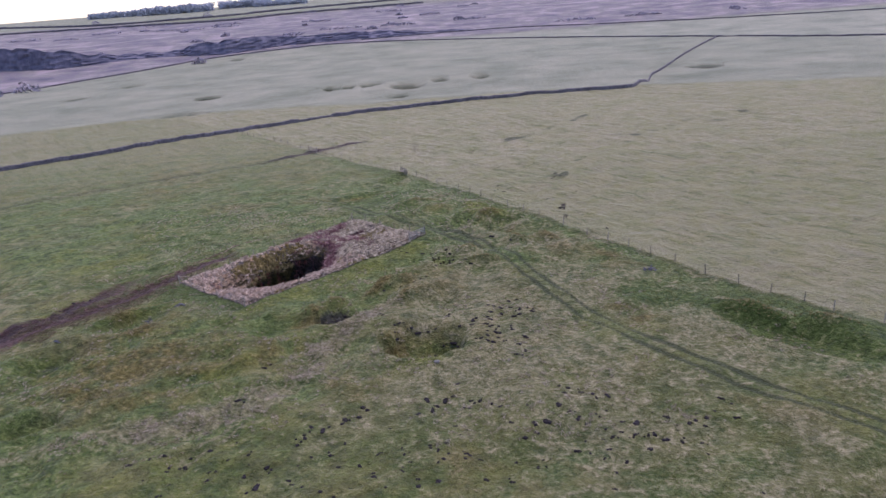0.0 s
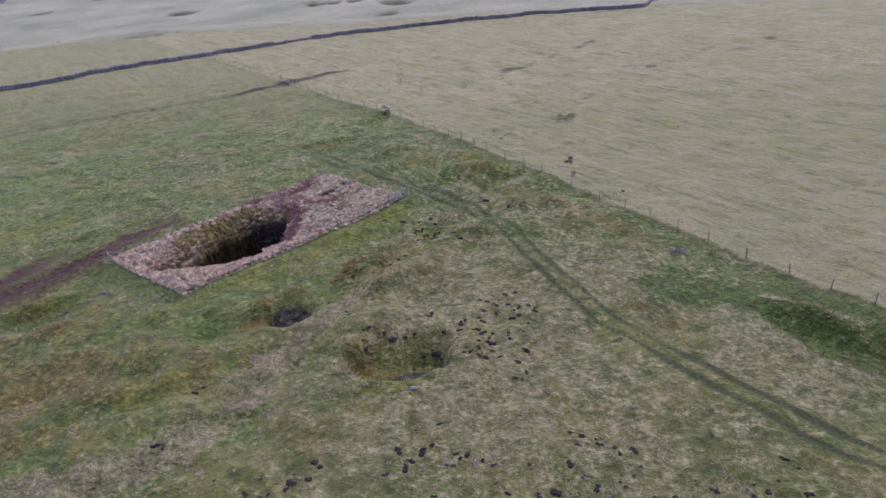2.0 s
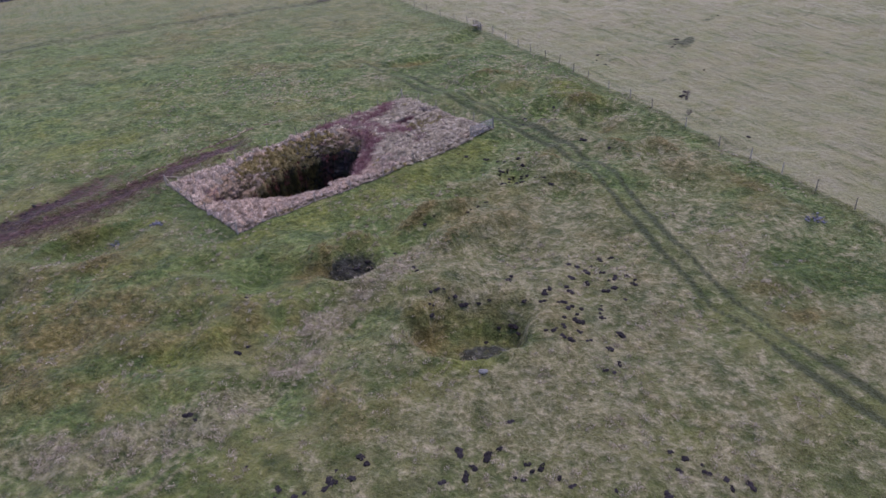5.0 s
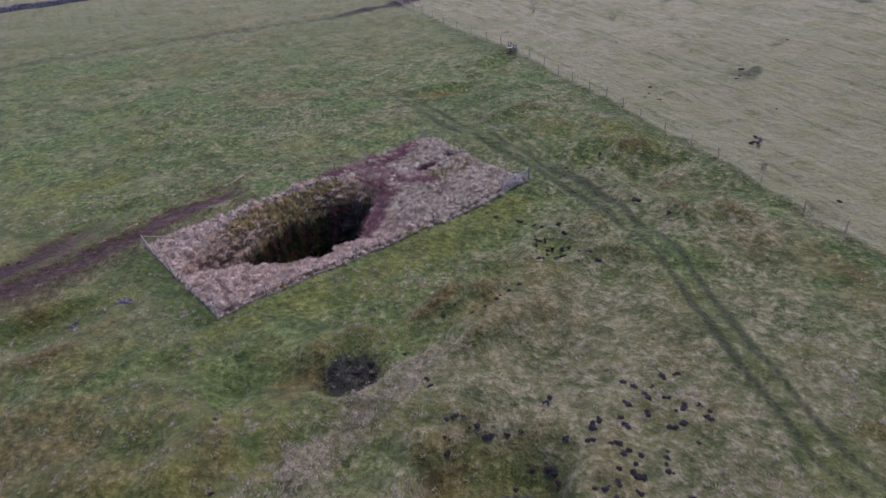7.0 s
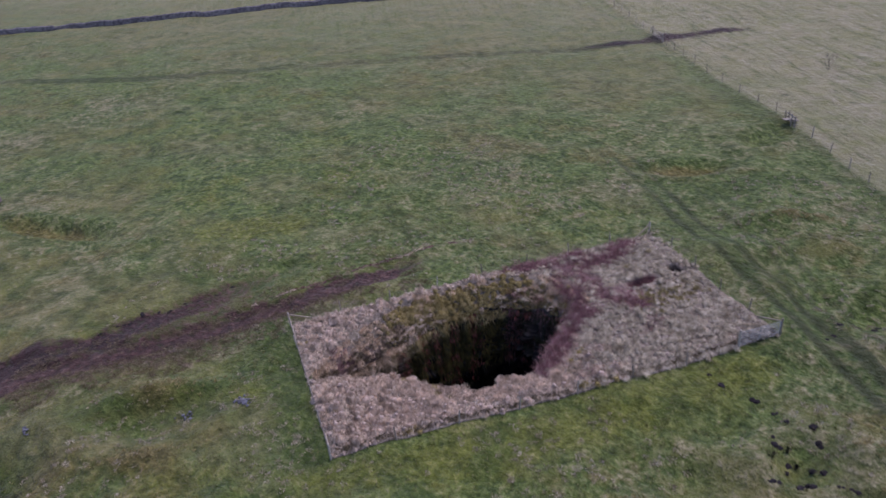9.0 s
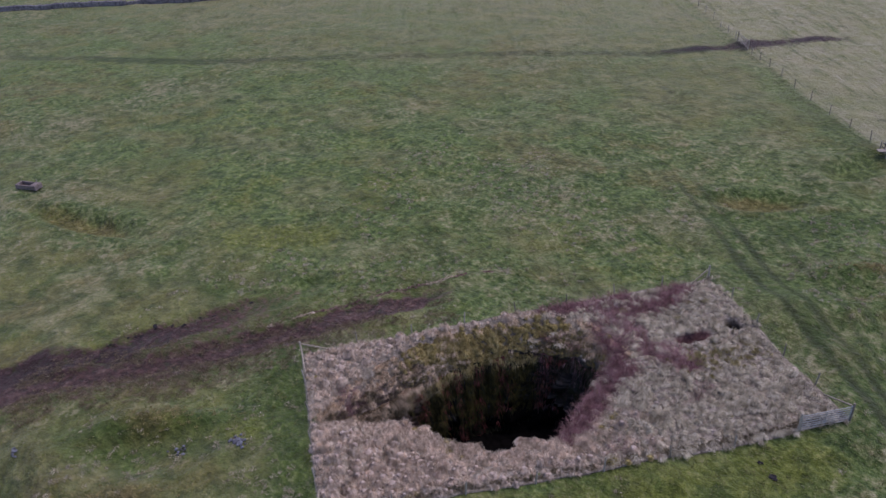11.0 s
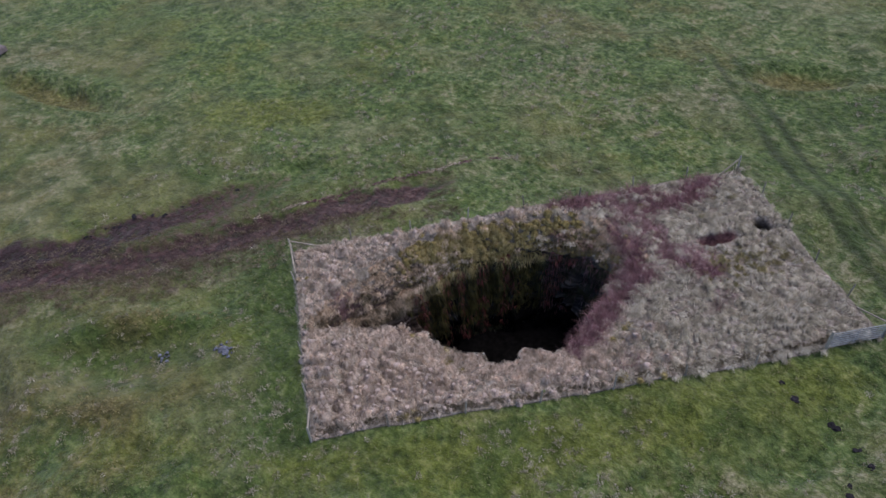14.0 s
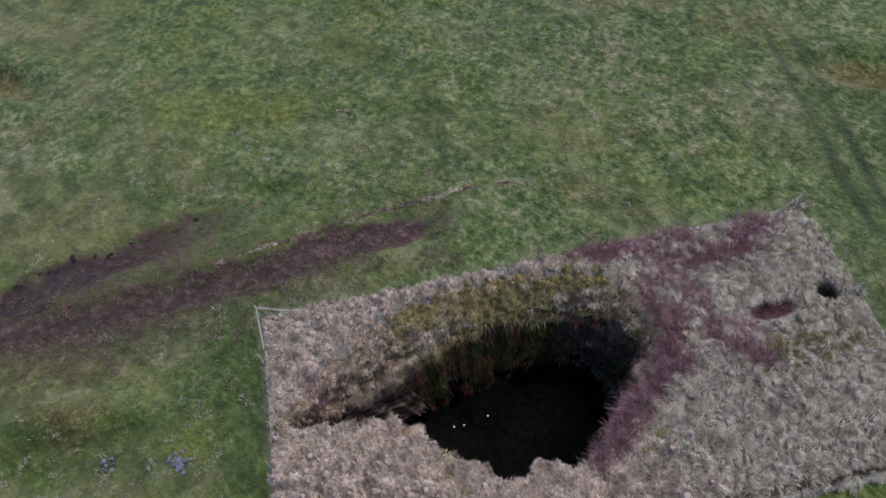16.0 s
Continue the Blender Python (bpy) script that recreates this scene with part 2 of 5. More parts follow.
def pit_material(name):
    """Turf on the rim, then layered limestone in near-black tones with moss."""
    m, n, b = shader(name, 0.95)
    b.inputs["Specular IOR Level"].default_value = 0.03
    at = node(n, "Attribute")
    at.attribute_name = "mask_one"
    s = node(n, "SeparateColor")
    n.links.new(at.outputs["Color"], s.inputs[0])
    stone, moss, red = s.outputs
    fine, mid = noise_at(n, 4.0, 6, None, 0.65), noise_at(n, 0.9, 5)
    tc = node(n, "TexCoord")
    mp = node(n, "Mapping")
    mp.inputs["Scale"].default_value = (0.6, 0.6, 4.5)
    beds = node(n, "TexNoise", Scale=0.9, Detail=5.0)
    n.links.new(tc.outputs["Object"], mp.inputs[0])
    n.links.new(mp.outputs[0], beds.inputs["Vector"])
    dead = ramp(n, fine, [(0.36, (0.06, 0.05, 0.04)), (0.5, (0.15, 0.125, 0.105)), (0.64, (0.28, 0.24, 0.21))])
    c = mix(n, grey(n, mid, 0.45, 0.7, 0, 0.6), dead, (0.22, 0.185, 0.14))
    c = mix(n, grey(n, calc(n, "ADD", moss, calc(n, "MULTIPLY", fine, 0.7)), 0.6, 1.1), c, ramp(n, mid, [(0.3, (0.07, 0.07, 0.02)), (0.7, (0.2, 0.17, 0.05))]))
    c = mix(n, grey(n, calc(n, "ADD", red, calc(n, "MULTIPLY", mid, 0.6)), 0.5, 1.1), c, ramp(n, fine, [(0.3, (0.045, 0.022, 0.024)), (0.7, (0.15, 0.08, 0.08))]))
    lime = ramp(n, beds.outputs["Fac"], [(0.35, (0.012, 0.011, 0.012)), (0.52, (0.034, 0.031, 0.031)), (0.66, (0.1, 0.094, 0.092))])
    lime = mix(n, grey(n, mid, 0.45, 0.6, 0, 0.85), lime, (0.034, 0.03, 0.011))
    brown = ramp(n, beds.outputs["Fac"], [(0.36, (0.022, 0.014, 0.012)), (0.5, (0.085, 0.056, 0.045)), (0.64, (0.2, 0.145, 0.12))])
    lime = mix(n, grey(n, red, 0.1, 0.45, 0, 0.85), lime, brown)
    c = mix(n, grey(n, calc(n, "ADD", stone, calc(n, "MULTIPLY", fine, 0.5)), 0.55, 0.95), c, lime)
    n.links.new(c, b.inputs["Base Color"])
    bump(n, b, calc(n, "ADD", calc(n, "MULTIPLY", beds.outputs["Fac"], 0.8), fine), 0.8, 0.2)
    return m


TURF = ground_material("pasture")
PIT = pit_material("pit_sides")
STONE = simple("drystone", (0.05, 0.045, 0.055), (0.2, 0.182, 0.195), 2.2, relief=0.8, depth=0.15, per="island")
GREYSTONE = simple("grey_limestone", (0.09, 0.09, 0.088), (0.23, 0.228, 0.22), 6)
LIMESTONE = simple("pale_limestone", (0.06, 0.062, 0.085), (0.19, 0.195, 0.23), 6, per="object")
GLINT = simple("pale_wet_stone", (0.5, 0.55, 0.55), (0.8, 0.8, 0.8), 8, rough=0.3)
# bluish grey rock, the haze of distance mixed into its colour
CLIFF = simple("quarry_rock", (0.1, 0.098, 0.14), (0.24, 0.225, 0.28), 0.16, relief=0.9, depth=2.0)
TIMBER = simple("weathered_timber", (0.17, 0.145, 0.12), (0.42, 0.38, 0.34), 14, per="object", stretch=(1, 0))
GREYWOOD = simple("silvered_rail", (0.2, 0.165, 0.13), (0.36, 0.31, 0.255), 12)
ZINC = simple("galvanised_steel", (0.2, 0.21, 0.22), (0.36, 0.37, 0.38), 20, rough=0.6, relief=0.1, depth=0.004, metal=0.3)
WIRE = simple("dull_wire", (0.12, 0.11, 0.1), (0.24, 0.22, 0.21), 30, rough=0.6, relief=0.05, depth=0.002, metal=0.5)
EARTH = simple("dark_earth", (0.007, 0.006, 0.008), (0.026, 0.021, 0.025), 7, relief=1.0, depth=0.08, per="object")
CONCRETE = simple("stained_concrete", (0.12, 0.09, 0.09), (0.26, 0.21, 0.2), 5)
BARK = simple("dark_twigs", (0.07, 0.055, 0.055), (0.18, 0.14, 0.14), 8)
# scrub and skyline woods lightened and blued to carry the haze
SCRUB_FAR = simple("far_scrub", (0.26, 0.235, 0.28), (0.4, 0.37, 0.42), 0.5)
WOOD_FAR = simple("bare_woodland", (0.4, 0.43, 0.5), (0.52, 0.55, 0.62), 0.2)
PALE_STEMS = blade_material("pale_red_stems", [(0.26, 0.15, 0.15), (0.42, 0.28, 0.28), (0.16, 0.08, 0.09), (0.5, 0.37, 0.36)])
# darker copy of the ochre moss, with the shade of the shaft in its tones
MOSS_SHADED = blade_material("wet_dark_moss", [(0.055, 0.048, 0.013), (0.11, 0.09, 0.028), (0.035, 0.036, 0.012), (0.17, 0.13, 0.045)])
TAWNY = blade_material("tawny_bank_grass", [(0.44, 0.32, 0.21), (0.64, 0.49, 0.36), (0.74, 0.59, 0.46), (0.33, 0.23, 0.15)])
STRAW = blade_material("tussock_straw", [(0.3, 0.23, 0.18), (0.59, 0.475, 0.39), (0.74, 0.615, 0.52), (0.46, 0.36, 0.285), (0.8, 0.69, 0.6)])
TUFT = blade_material("pasture_tufts", [(0.07, 0.1, 0.026), (0.14, 0.145, 0.05), (0.28, 0.25, 0.15), (0.1, 0.14, 0.032), (0.17, 0.165, 0.075)])
HUMMOCK = simple("tussock_hearts", (0.27, 0.205, 0.175), (0.5, 0.4, 0.355), 14, relief=0.8, depth=0.06)
HUMMOCK_OLIVE = simple("mossy_hearts", (0.13, 0.105, 0.03), (0.34, 0.26, 0.11), 9, relief=0.8, depth=0.06, per="island")
# near-black colour that stands in for the shade at the shaft bottom
SHAFT_SHADE = simple("wet_black_peat", (0.002, 0.002, 0.002), (0.008, 0.007, 0.007), 3)
SHAFT_SHADE.node_tree.nodes["Principled BSDF"].inputs["Specular IOR Level"].default_value = 0.0
DRYMOSS = blade_material("pale_ochre_grass", [(0.2, 0.165, 0.075), (0.3, 0.25, 0.13), (0.24, 0.21, 0.09), (0.34, 0.29, 0.17)])
RUST = blade_material("rust_ferns", [(0.2, 0.05, 0.05), (0.32, 0.1, 0.09), (0.12, 0.034, 0.036), (0.38, 0.17, 0.13)])
OCHRE = blade_material("ochre_moss_grass", [(0.26, 0.205, 0.075), (0.41, 0.33, 0.16), (0.2, 0.165, 0.05), (0.5, 0.4, 0.24)])
HAY = blade_material("bleached_hay", [(0.23, 0.195, 0.14), (0.38, 0.33, 0.26), (0.5, 0.44, 0.36), (0.3, 0.26, 0.18)])
EASTERN = blade_material("combed_grass", [(0.2, 0.174, 0.134), (0.44, 0.385, 0.31), (0.58, 0.515, 0.43), (0.28, 0.25, 0.165), (0.7, 0.63, 0.54)])
BANK = blade_material("brown_bank_grass", [(0.13, 0.1, 0.068), (0.22, 0.175, 0.125), (0.1, 0.085, 0.045), (0.28, 0.23, 0.17)])
RUSSET = blade_material("russet_stems", [(0.16, 0.08, 0.09), (0.29, 0.15, 0.165), (0.09, 0.042, 0.052), (0.44, 0.3, 0.3)])
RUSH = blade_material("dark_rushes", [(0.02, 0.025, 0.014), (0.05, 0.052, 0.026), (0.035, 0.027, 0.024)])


# ---- the plan ----
CORNER = Vector((-32.85, 84.2))
ALONG = Vector((0.6555, 0.7552))
ACROSS = Vector((0.7552, -0.6555))
LONG, BACK, WIDE = 30.1, -0.75, 12.95
WALL_LINE = [(-230, 80), (-180, 120), (-143.7, 146.1), (-134.1, 151.7), (-124.8, 157.7), (-115.8, 164.3), (-106.6, 171.0), (-94.5, 178.3), (-83, 184.9), (-71.7, 193.8), (-58.1, 202.0), (-44, 211.1), (-28.3, 219.2), (-11.3, 225.3), (6.5, 229.6), (24.9, 232.8), (43.2, 233.5), (54, 232.2), (62, 231), (66, 234), (70, 244), (80, 270), (101, 333), (114, 358), (138, 405), (176, 475), (207, 529)]
CREST = [(-1200, -150), (-400, 130), (-139.5, 233), (-91, 251), (-55, 249), (-21, 240), (20, 243), (64, 237), (95, 226), (134, 212), (400, 115), (1500, -250)]
WALL_TWO = [(-420, 400), (-302, 519), (-279, 555), (-253, 595), (-226, 634), (-205, 664), (-185, 682), (-161, 695), (-137, 706), (-111, 715), (-84, 716), (-29, 703), (23, 680), (72, 655), (116, 624), (156, 592), (210, 533), (230, 500), (275, 441), (420, 300)]
WALL_THREE = [(-64, 738), (-30, 742), (15, 746), (55, 748), (94, 744), (155, 722), (207, 706), (256, 690), (312, 678), (408, 658), (620, 600)]
FENCE_LINE = [(-60, 209), (-52.9, 199.5), (-38.8, 181), (-28.3, 165.2), (-20.4, 154), (-8.1, 138), (1.6, 123), (8.5, 111.2), (14.6, 101.2), (19.8, 92.6), (23.6, 85.6), (27.4, 79.2), (32.0, 72), (36.2, 66), (40.4, 59.6), (52, 43), (66, 22)]
TRACK = [(-25, 127), (-19.2, 120.3), (-15, 115.3), (-11.5, 111), (-7.3, 106.5), (-3.5, 102.8), (0.8, 98), (3.9, 94.2), (6.2, 90.1), (8.3, 86.3), (9.75, 81.9), (10.95, 77.7), (12.1, 74), (14.45, 67.1), (18.2, 61.2), (21.65, 55.9), (25, 51), (31.3, 44.4), (44, 33), (70, 18)]
TRACK_TWO = [(-19, 127), (-14, 121), (-10.8, 116.8), (-7.1, 111.9), (-3.9, 107.8), (0.5, 102.3), (4.0, 97)]
SECOND_PATH = [(-160, 101), (-109.6, 120.3), (-94.7, 126.6), (-79.1, 135.4), (-68.6, 141.9), (-60.7, 146.6), (-48.8, 152.1), (-38.4, 156.4), (-33, 161.2)]
THIRD_PATH = [(-150, 118), (-112, 129), (-92, 138), (-76, 150), (-60, 166)]
GATE_MUD = [(-40, 155.3), (-33.3, 161.2), (-28.3, 165.6), (-24.5, 170.2), (-18.8, 174.8), (-13, 178)]
MUD = [(-27.4, 98.6), (-28.6, 97.0), (-29.9, 95.2), (-31.6, 93.0), (-33.5, 90.3), (-35.5, 87.5), (-37.4, 84.9), (-39.3, 82), (-41.3, 79.4), (-43.6, 76.8), (-46.2, 73.4), (-49, 69.5), (-56, 60), (-66, 46)]
MUD_UPPER = [(-39.0, 91.6), (-40.0, 89.6), (-41.0, 87.6), (-42.4, 84.9), (-43.7, 81.8), (-45.2, 78.9), (-47.0, 76), (-50.4, 71.5), (-55, 64.5), (-63, 53)]
TURF_EDGE = [(-27, 100.5), (-28, 99.8), (-30.4, 97.2), (-32.1, 95.2), (-34, 92.4), (-35.5, 90.2), (-36.9, 88), (-38.3, 86)]
STRAW_BAND = [(-7.2, 74), (-8.1, 72.6), (-9.4, 69.7), (-11.8, 65.7), (-13.8, 61.7), (-15.2, 58.1), (-17.4, 54.9), (-22.8, 52.3), (-30, 50.4), (-42, 47), (-55, 44)]
WHEEL_LINES = [(-8.4, 70.6), (-10.8, 64.7), (-12.7, 60.4), (-14.7, 57.4), (-17.3, 52.5), (-21, 47)]
# patches of growth: x, y, half-widths, turn
BRIGHT_PATCHES = [(-21.4, 60.7, 3.2, 1.5, 20), (-18.8, 66.2, 3.2, 1.4, 30), (-26.4, 60.4, 2.6, 1.2, 0), (-27.3, 77.8, 2.2, 1.3, 40), (-31.8, 78.2, 2.2, 1.1, 40), (-36.0, 75.6, 3.0, 0.8, 35), (-30, 70, 4, 1.6, 20), (-2.4, 60.3, 2.5, 1.0, 10), (-17, 97, 5, 2, 40), (6.5, 106, 4, 2, -50), (-47, 95, 7, 2.2, 35)]
BRIGHT_STRIP = [(-22.6, 74.4), (-19.4, 76.9), (-15.3, 80.2), (-11, 84.4), (-6.9, 89.2), (-3, 94)]
OCHRE_PATCHES = [(-30, 62.4, 9, 4.6, 10), (-37, 66.5, 4, 3, 30), (-31, 58, 7, 2.4, 0), (-40, 76.5, 1.6, 0.6, 40), (-15.6, 69.9, 2.2, 1.6, 20), (-7.6, 78.4, 2.4, 1.1, 45), (3.0, 91.4, 1.9, 1.4, 20), (8.7, 97.1, 2.6, 1.0, 30), (17.9, 68.8, 2.0, 1.0, 0), (19.8, 65.9, 2.2, 1.1, 0), (-5.6, 65.2, 1.8, 1.8, 0), (20.5, 84, 2.4, 1.0, -55)]
DAMP_PATCHES = [(-23.7, 64.1, 2.6, 1.2, 20), (-27, 58.9, 2.8, 1.0, 10), (-40.2, 65.4, 2.6, 2.0, 30), (-36.3, 53.4, 3.4, 1.6, 15), (-7, 120, 6, 2.0, 30), (-36.5, 73.0, 4.0, 0.8, 38), (-19, 70, 3, 1.1, 25), (0.5, 62.6, 2.2, 1.2, 20), (-34, 77.5, 3.5, 1.0, 40), (-38.5, 73, 3.0, 1.2, 40)]
DAMP_BAND = [(21, 71.6), (25.5, 69.2), (29.5, 66.4), (32.6, 61.2), (36, 57.5), (44, 50)]
SIDE_STRIP = [(-34.6, 83.9), (-31.5, 81.3), (-28.2, 78.4), (-24.6, 75.2)]
HOLLOWS = [  # x, y, half-widths, turn, depth
    (-2.4, 64.2, 4.6, 3.9, 20, 2.2), (-12.3, 71.2, 2.5, 2.5, 0, 1.4), (-40.2, 65.4, 4.0, 2.8, 30, 1.5), (-36.5, 53.4, 3.5, 1.7, 15, 1.1),
    (-35.6, 73.2, 4.4, 2.2, 40, 0.6), (33, 58.5, 9, 2.6, -48, 1.0), (0.3, 86.3, 2.3, 2.0, 0, 0.5), (-5.5, 77.6, 3.6, 1.0, 50, 0.4),
    (-65.5, 87.6, 8.5, 1.8, 12, 1.0), (-14, 121, 5.0, 1.8, 25, 0.7), (-8, 131, 4.5, 2.2, 60, 0.8), (3.2, 103.0, 2.5, 1.8, 40, 0.6), (8.5, 97.5, 3.2, 1.6, -40, 0.5)]
FAR_HOLLOWS = [(-88, 256, 12, 4, 2.0), (-112, 256, 5, 4, 1.5), (-45, 262, 5, 4, 1.6), (-53, 392, 6, 5, 1.4), (-44, 391, 5, 4, 1.2), (-32, 396, 8, 5, 1.8), (-16, 334, 7, 4, 1.2), (-12, 379, 11, 8, 2.4), (6, 397, 6, 6, 1.8), (27, 396, 6, 7, 2.2),
               (-204, 504, 9, 5, 1.4), (-213, 442, 8, 4, 1.0), (-119, 391, 9, 5, 1.0), (-166, 653, 9, 5, 1.2), (136, 360, 10, 6, 1.0)]
SCARS = [(39.6, 186.7, 5, 1.8, 45), (34.6, 180, 3.4, 1.5, 45), (21.3, 166, 4, 1.5, 45), (17.1, 164.2, 3, 1.2, 30), (65.8, 185.6, 4, 1.6, 0), (41.5, 157.2, 5, 2.0, -10), (45, 152.2, 6, 2.4, -20), (55.6, 165.6, 3, 1.2, 10), (67.7, 166.3, 4, 1.6, 20), (32.9, 141.8, 4, 1.2, 10), (19.7, 124.4, 3, 1.0, 20)]
for ax, ay, bx, by in ((17.1, 164.2, 34.6, 180), (34.6, 180, 49.7, 200.7), (19.7, 124.4, 32.9, 141.8), (32.9, 141.8, 55.6, 165.6), (55.6, 165.6, 80, 176)):
    for _ in range(5):                     # torn turf along two old banks
        f = rng.uniform(0, 1)
        SCARS.append((ax + (bx - ax) * f + rng.normal(0, 1), ay + (by - ay) * f + rng.normal(0, 1), rng.uniform(1.2, 3.2), rng.uniform(0.8, 1.7), rng.uniform(20, 65)))
WHEELS = [[(16, 130), (25.7, 120.9), (38.5, 106), (52, 86), (64, 66)], [(29.1, 108.7), (37, 98.5), (45.6, 87.1), (58, 68)], [(-164, 324), (-149, 341), (-138, 388), (-118, 424), (-90, 449), (-56, 461), (-21, 469), (15, 474)], [(-226, 529), (-188, 471), (-129, 406)], [(80, 420), (150, 445), (190, 470)]]
MOUNDS = [(-14.7, 72.2, 1.5, 1.2, 0, 0.7), (-12.4, 74.7, 1.9, 1.0, 20, 0.6), (-7.6, 78.6, 2.6, 1.1, 48, 0.75), (-4.2, 80.4, 2.2, 1.0, 50, 0.6), (3.6, 88.3, 1.6, 1.2, 20, 0.6),
          (-4.6, 74.7, 3.4, 0.9, 45, 0.4), (5.2, 85.6, 2.0, 0.7, -20, 0.35), (30.5, 64.5, 4.0, 1.0, -48, 0.6), (36, 61, 3.0, 0.9, -40, 0.5), (-36.5, 75.6, 3.5, 1.0, 40, 0.4),
          (7, 103.5, 2.8, 1.4, 30, 0.5), (-3, 113.5, 4.2, 1.1, 25, 0.5), (10.2, 92, 2.5, 0.9, -50, 0.5), (-33, 70.8, 3, 1.0, 40, 0.4), (14.5, 91, 2.2, 1.0, -50, 0.35)]


SPREAD = 0.0033        # the far end of the plot is a little wider


def uv_of(x, y):
    dx, dy = x - CORNER.x, y - CORNER.y
    u = dx * ALONG.x + dy * ALONG.y
    return u, (dx * ACROSS.x + dy * ACROSS.y) / (1 + SPREAD * np.clip(u, 0, 40))


def xy_of(u, v):
    v = v * (1 + SPREAD * np.clip(u, 0, 40))
    return CORNER.x + u * ALONG.x + v * ACROSS.x, CORNER.y + u * ALONG.y + v * ACROSS.y


def ellipse(x, y, cx, cy, a, b, turn):
    c, s = math.cos(radians(turn)), math.sin(radians(turn))
    dx, dy = x - cx, y - cy
    return np.hypot((dx * c + dy * s) / a, (-dx * s + dy * c) / b)


def past_crest(x, y):
    """How far a place lies beyond the edge of the level pasture."""
    d, s, side = to_line(x, y, CREST)
    return d * side


def land(x, y):
    """The large shape: a level pasture that breaks off to a valley, a quarried step and the rise to the skyline."""
    d = y - 0.05 * x
    u, v = uv_of(x, y)
    near = -0.55 - 0.01 * np.clip(v, 0, 30)
    rise = smooth(520, 1000, d)
    return near * (1 - smooth(120, 230, d)) - 0.4 * smooth(120, 230, d) - 9.5 * smooth(-6, 95, past_crest(x, y)) + 17.5 * rise + 46 * smooth(800, 2200, d)


def rough(x, y):
    """Old workings: where the pasture is lumpy, and the lumps themselves."""
    r = np.exp(-ellipse(x, y, -26, 62, 22, 14, 15) ** 4) + 0.9 * np.exp(-ellipse(x, y, 2, 100, 24, 13, -40) ** 4) + 0.8 * np.exp(-ellipse(x, y, -2, 80, 11, 8, 45) ** 4)
    u, v = uv_of(x, y)
    r = r * smooth(0.5, 4, np.maximum(np.maximum(-u, u - LONG), np.maximum(BACK - v, v - WIDE)))
    return np.clip(r, 0, 1), 0.7 * vnoise(x, y, 4.6, 101) + 0.5 * vnoise(x, y, 2.2, 103)


def bowl(r):
    return 1 - smooth(0.35, 1.05, r)


def height(x, y):
    z = land(x, y)
    fade = 1 - smooth(150, 700, y) * 0.6
    z = z + fade * (0.3 * vnoise(x, y, 22, 3) + 0.2 * vnoise(x, y, 6.5, 5) + 0.17 * vnoise(x, y, 2.6, 8) + 0.08 * vnoise(x, y, 1.3, 18) + 0.04 * vnoise(x, y, 0.9, 9))
    lumpy, lumps = rough(x, y)
    z = z + 1.0 * lumpy * lumps
    for cx, cy, a, b, turn, depth in HOLLOWS:
        r = ellipse(x, y, cx, cy, a, b, turn) * (1 + 0.14 * vnoise(x, y, 1.6, 11)) * (1 - 0.16 * smooth(-0.2, 0.9, (y - cy) / b))
        inner = 0.3 if depth not in (2.2, 1.4) else 0.7 - 0.5 * smooth(-0.3, 0.6, (y - cy) / b)
        z = z - depth * (1 - smooth(inner, 1.0, r)) + 0.14 * np.exp(-((r - 1.15) / 0.2) ** 2)
    for cx, cy, a, b, depth in FAR_HOLLOWS:
        z = z - 1.4 * depth * bowl(ellipse(x, y, cx, cy, a, 2.4 * b, 0) * (1 + 0.15 * vnoise(x, y, 5, 12)))
    for cx, cy, a, b, turn, up in MOUNDS:
        z = z + 1.7 * up * np.exp(-1.2 * ellipse(x, y, cx, cy, a, b, turn) ** 2)
    # the worn strip lies a little below the turf, with a torn edge on its upper side
    d, s, side = to_line(x, y, MUD)
    z = z - 0.2 * (1 - smooth(0.9, 1.5, d + 0.5 * vnoise(x, y, 2.5, 4)))
    d, s, side = to_line(x, y, MUD_UPPER)
    z = z - 0.22 * (1 - smooth(0.8, 1.3, d + 0.5 * vnoise(x, y, 2.0, 14)))
    d, s, side = to_line(x, y, TRACK)
    z = z - 0.08 * np.exp(-((np.abs(d) - 0.78) / 0.3) ** 2) * smooth(0, 14, s)
    d, s, side = to_line(x, y, FENCE_LINE)
    z = z + 0.035 * np.sin((0.8 * x + 0.6 * y) * 2 * np.pi / 2.7 + 1.5 * vnoise(x, y, 9, 23)) * smooth(0, 4, d) * (side > 0) * (1 - smooth(150, 220, y))
    east = smooth(0, 6, d) * (side > 0) * (1 - smooth(160, 230, y))
    return z + 0.1 * np.exp(-(d / 0.8) ** 2) + east * (0.14 * vnoise(x, y, 3.6, 111) + 0.12 * vnoise(x, y, 1.7, 112))


def axis(lo, hi, fine, end_lo, end_hi, grow):
    mid = list(np.arange(lo, hi + fine / 2, fine))
    up, down, s = [], [], fine
    p = mid[-1]
    while p < end_hi:
        s = fine + grow * (p - mid[-1]) + 0.002
        p += s
        up.append(p)
    p = mid[0]
    while p > end_lo:
        s = fine + grow * (mid[0] - p) + 0.002
        p -= s
        down.append(p)
    return np.array(down[::-1] + mid + up)


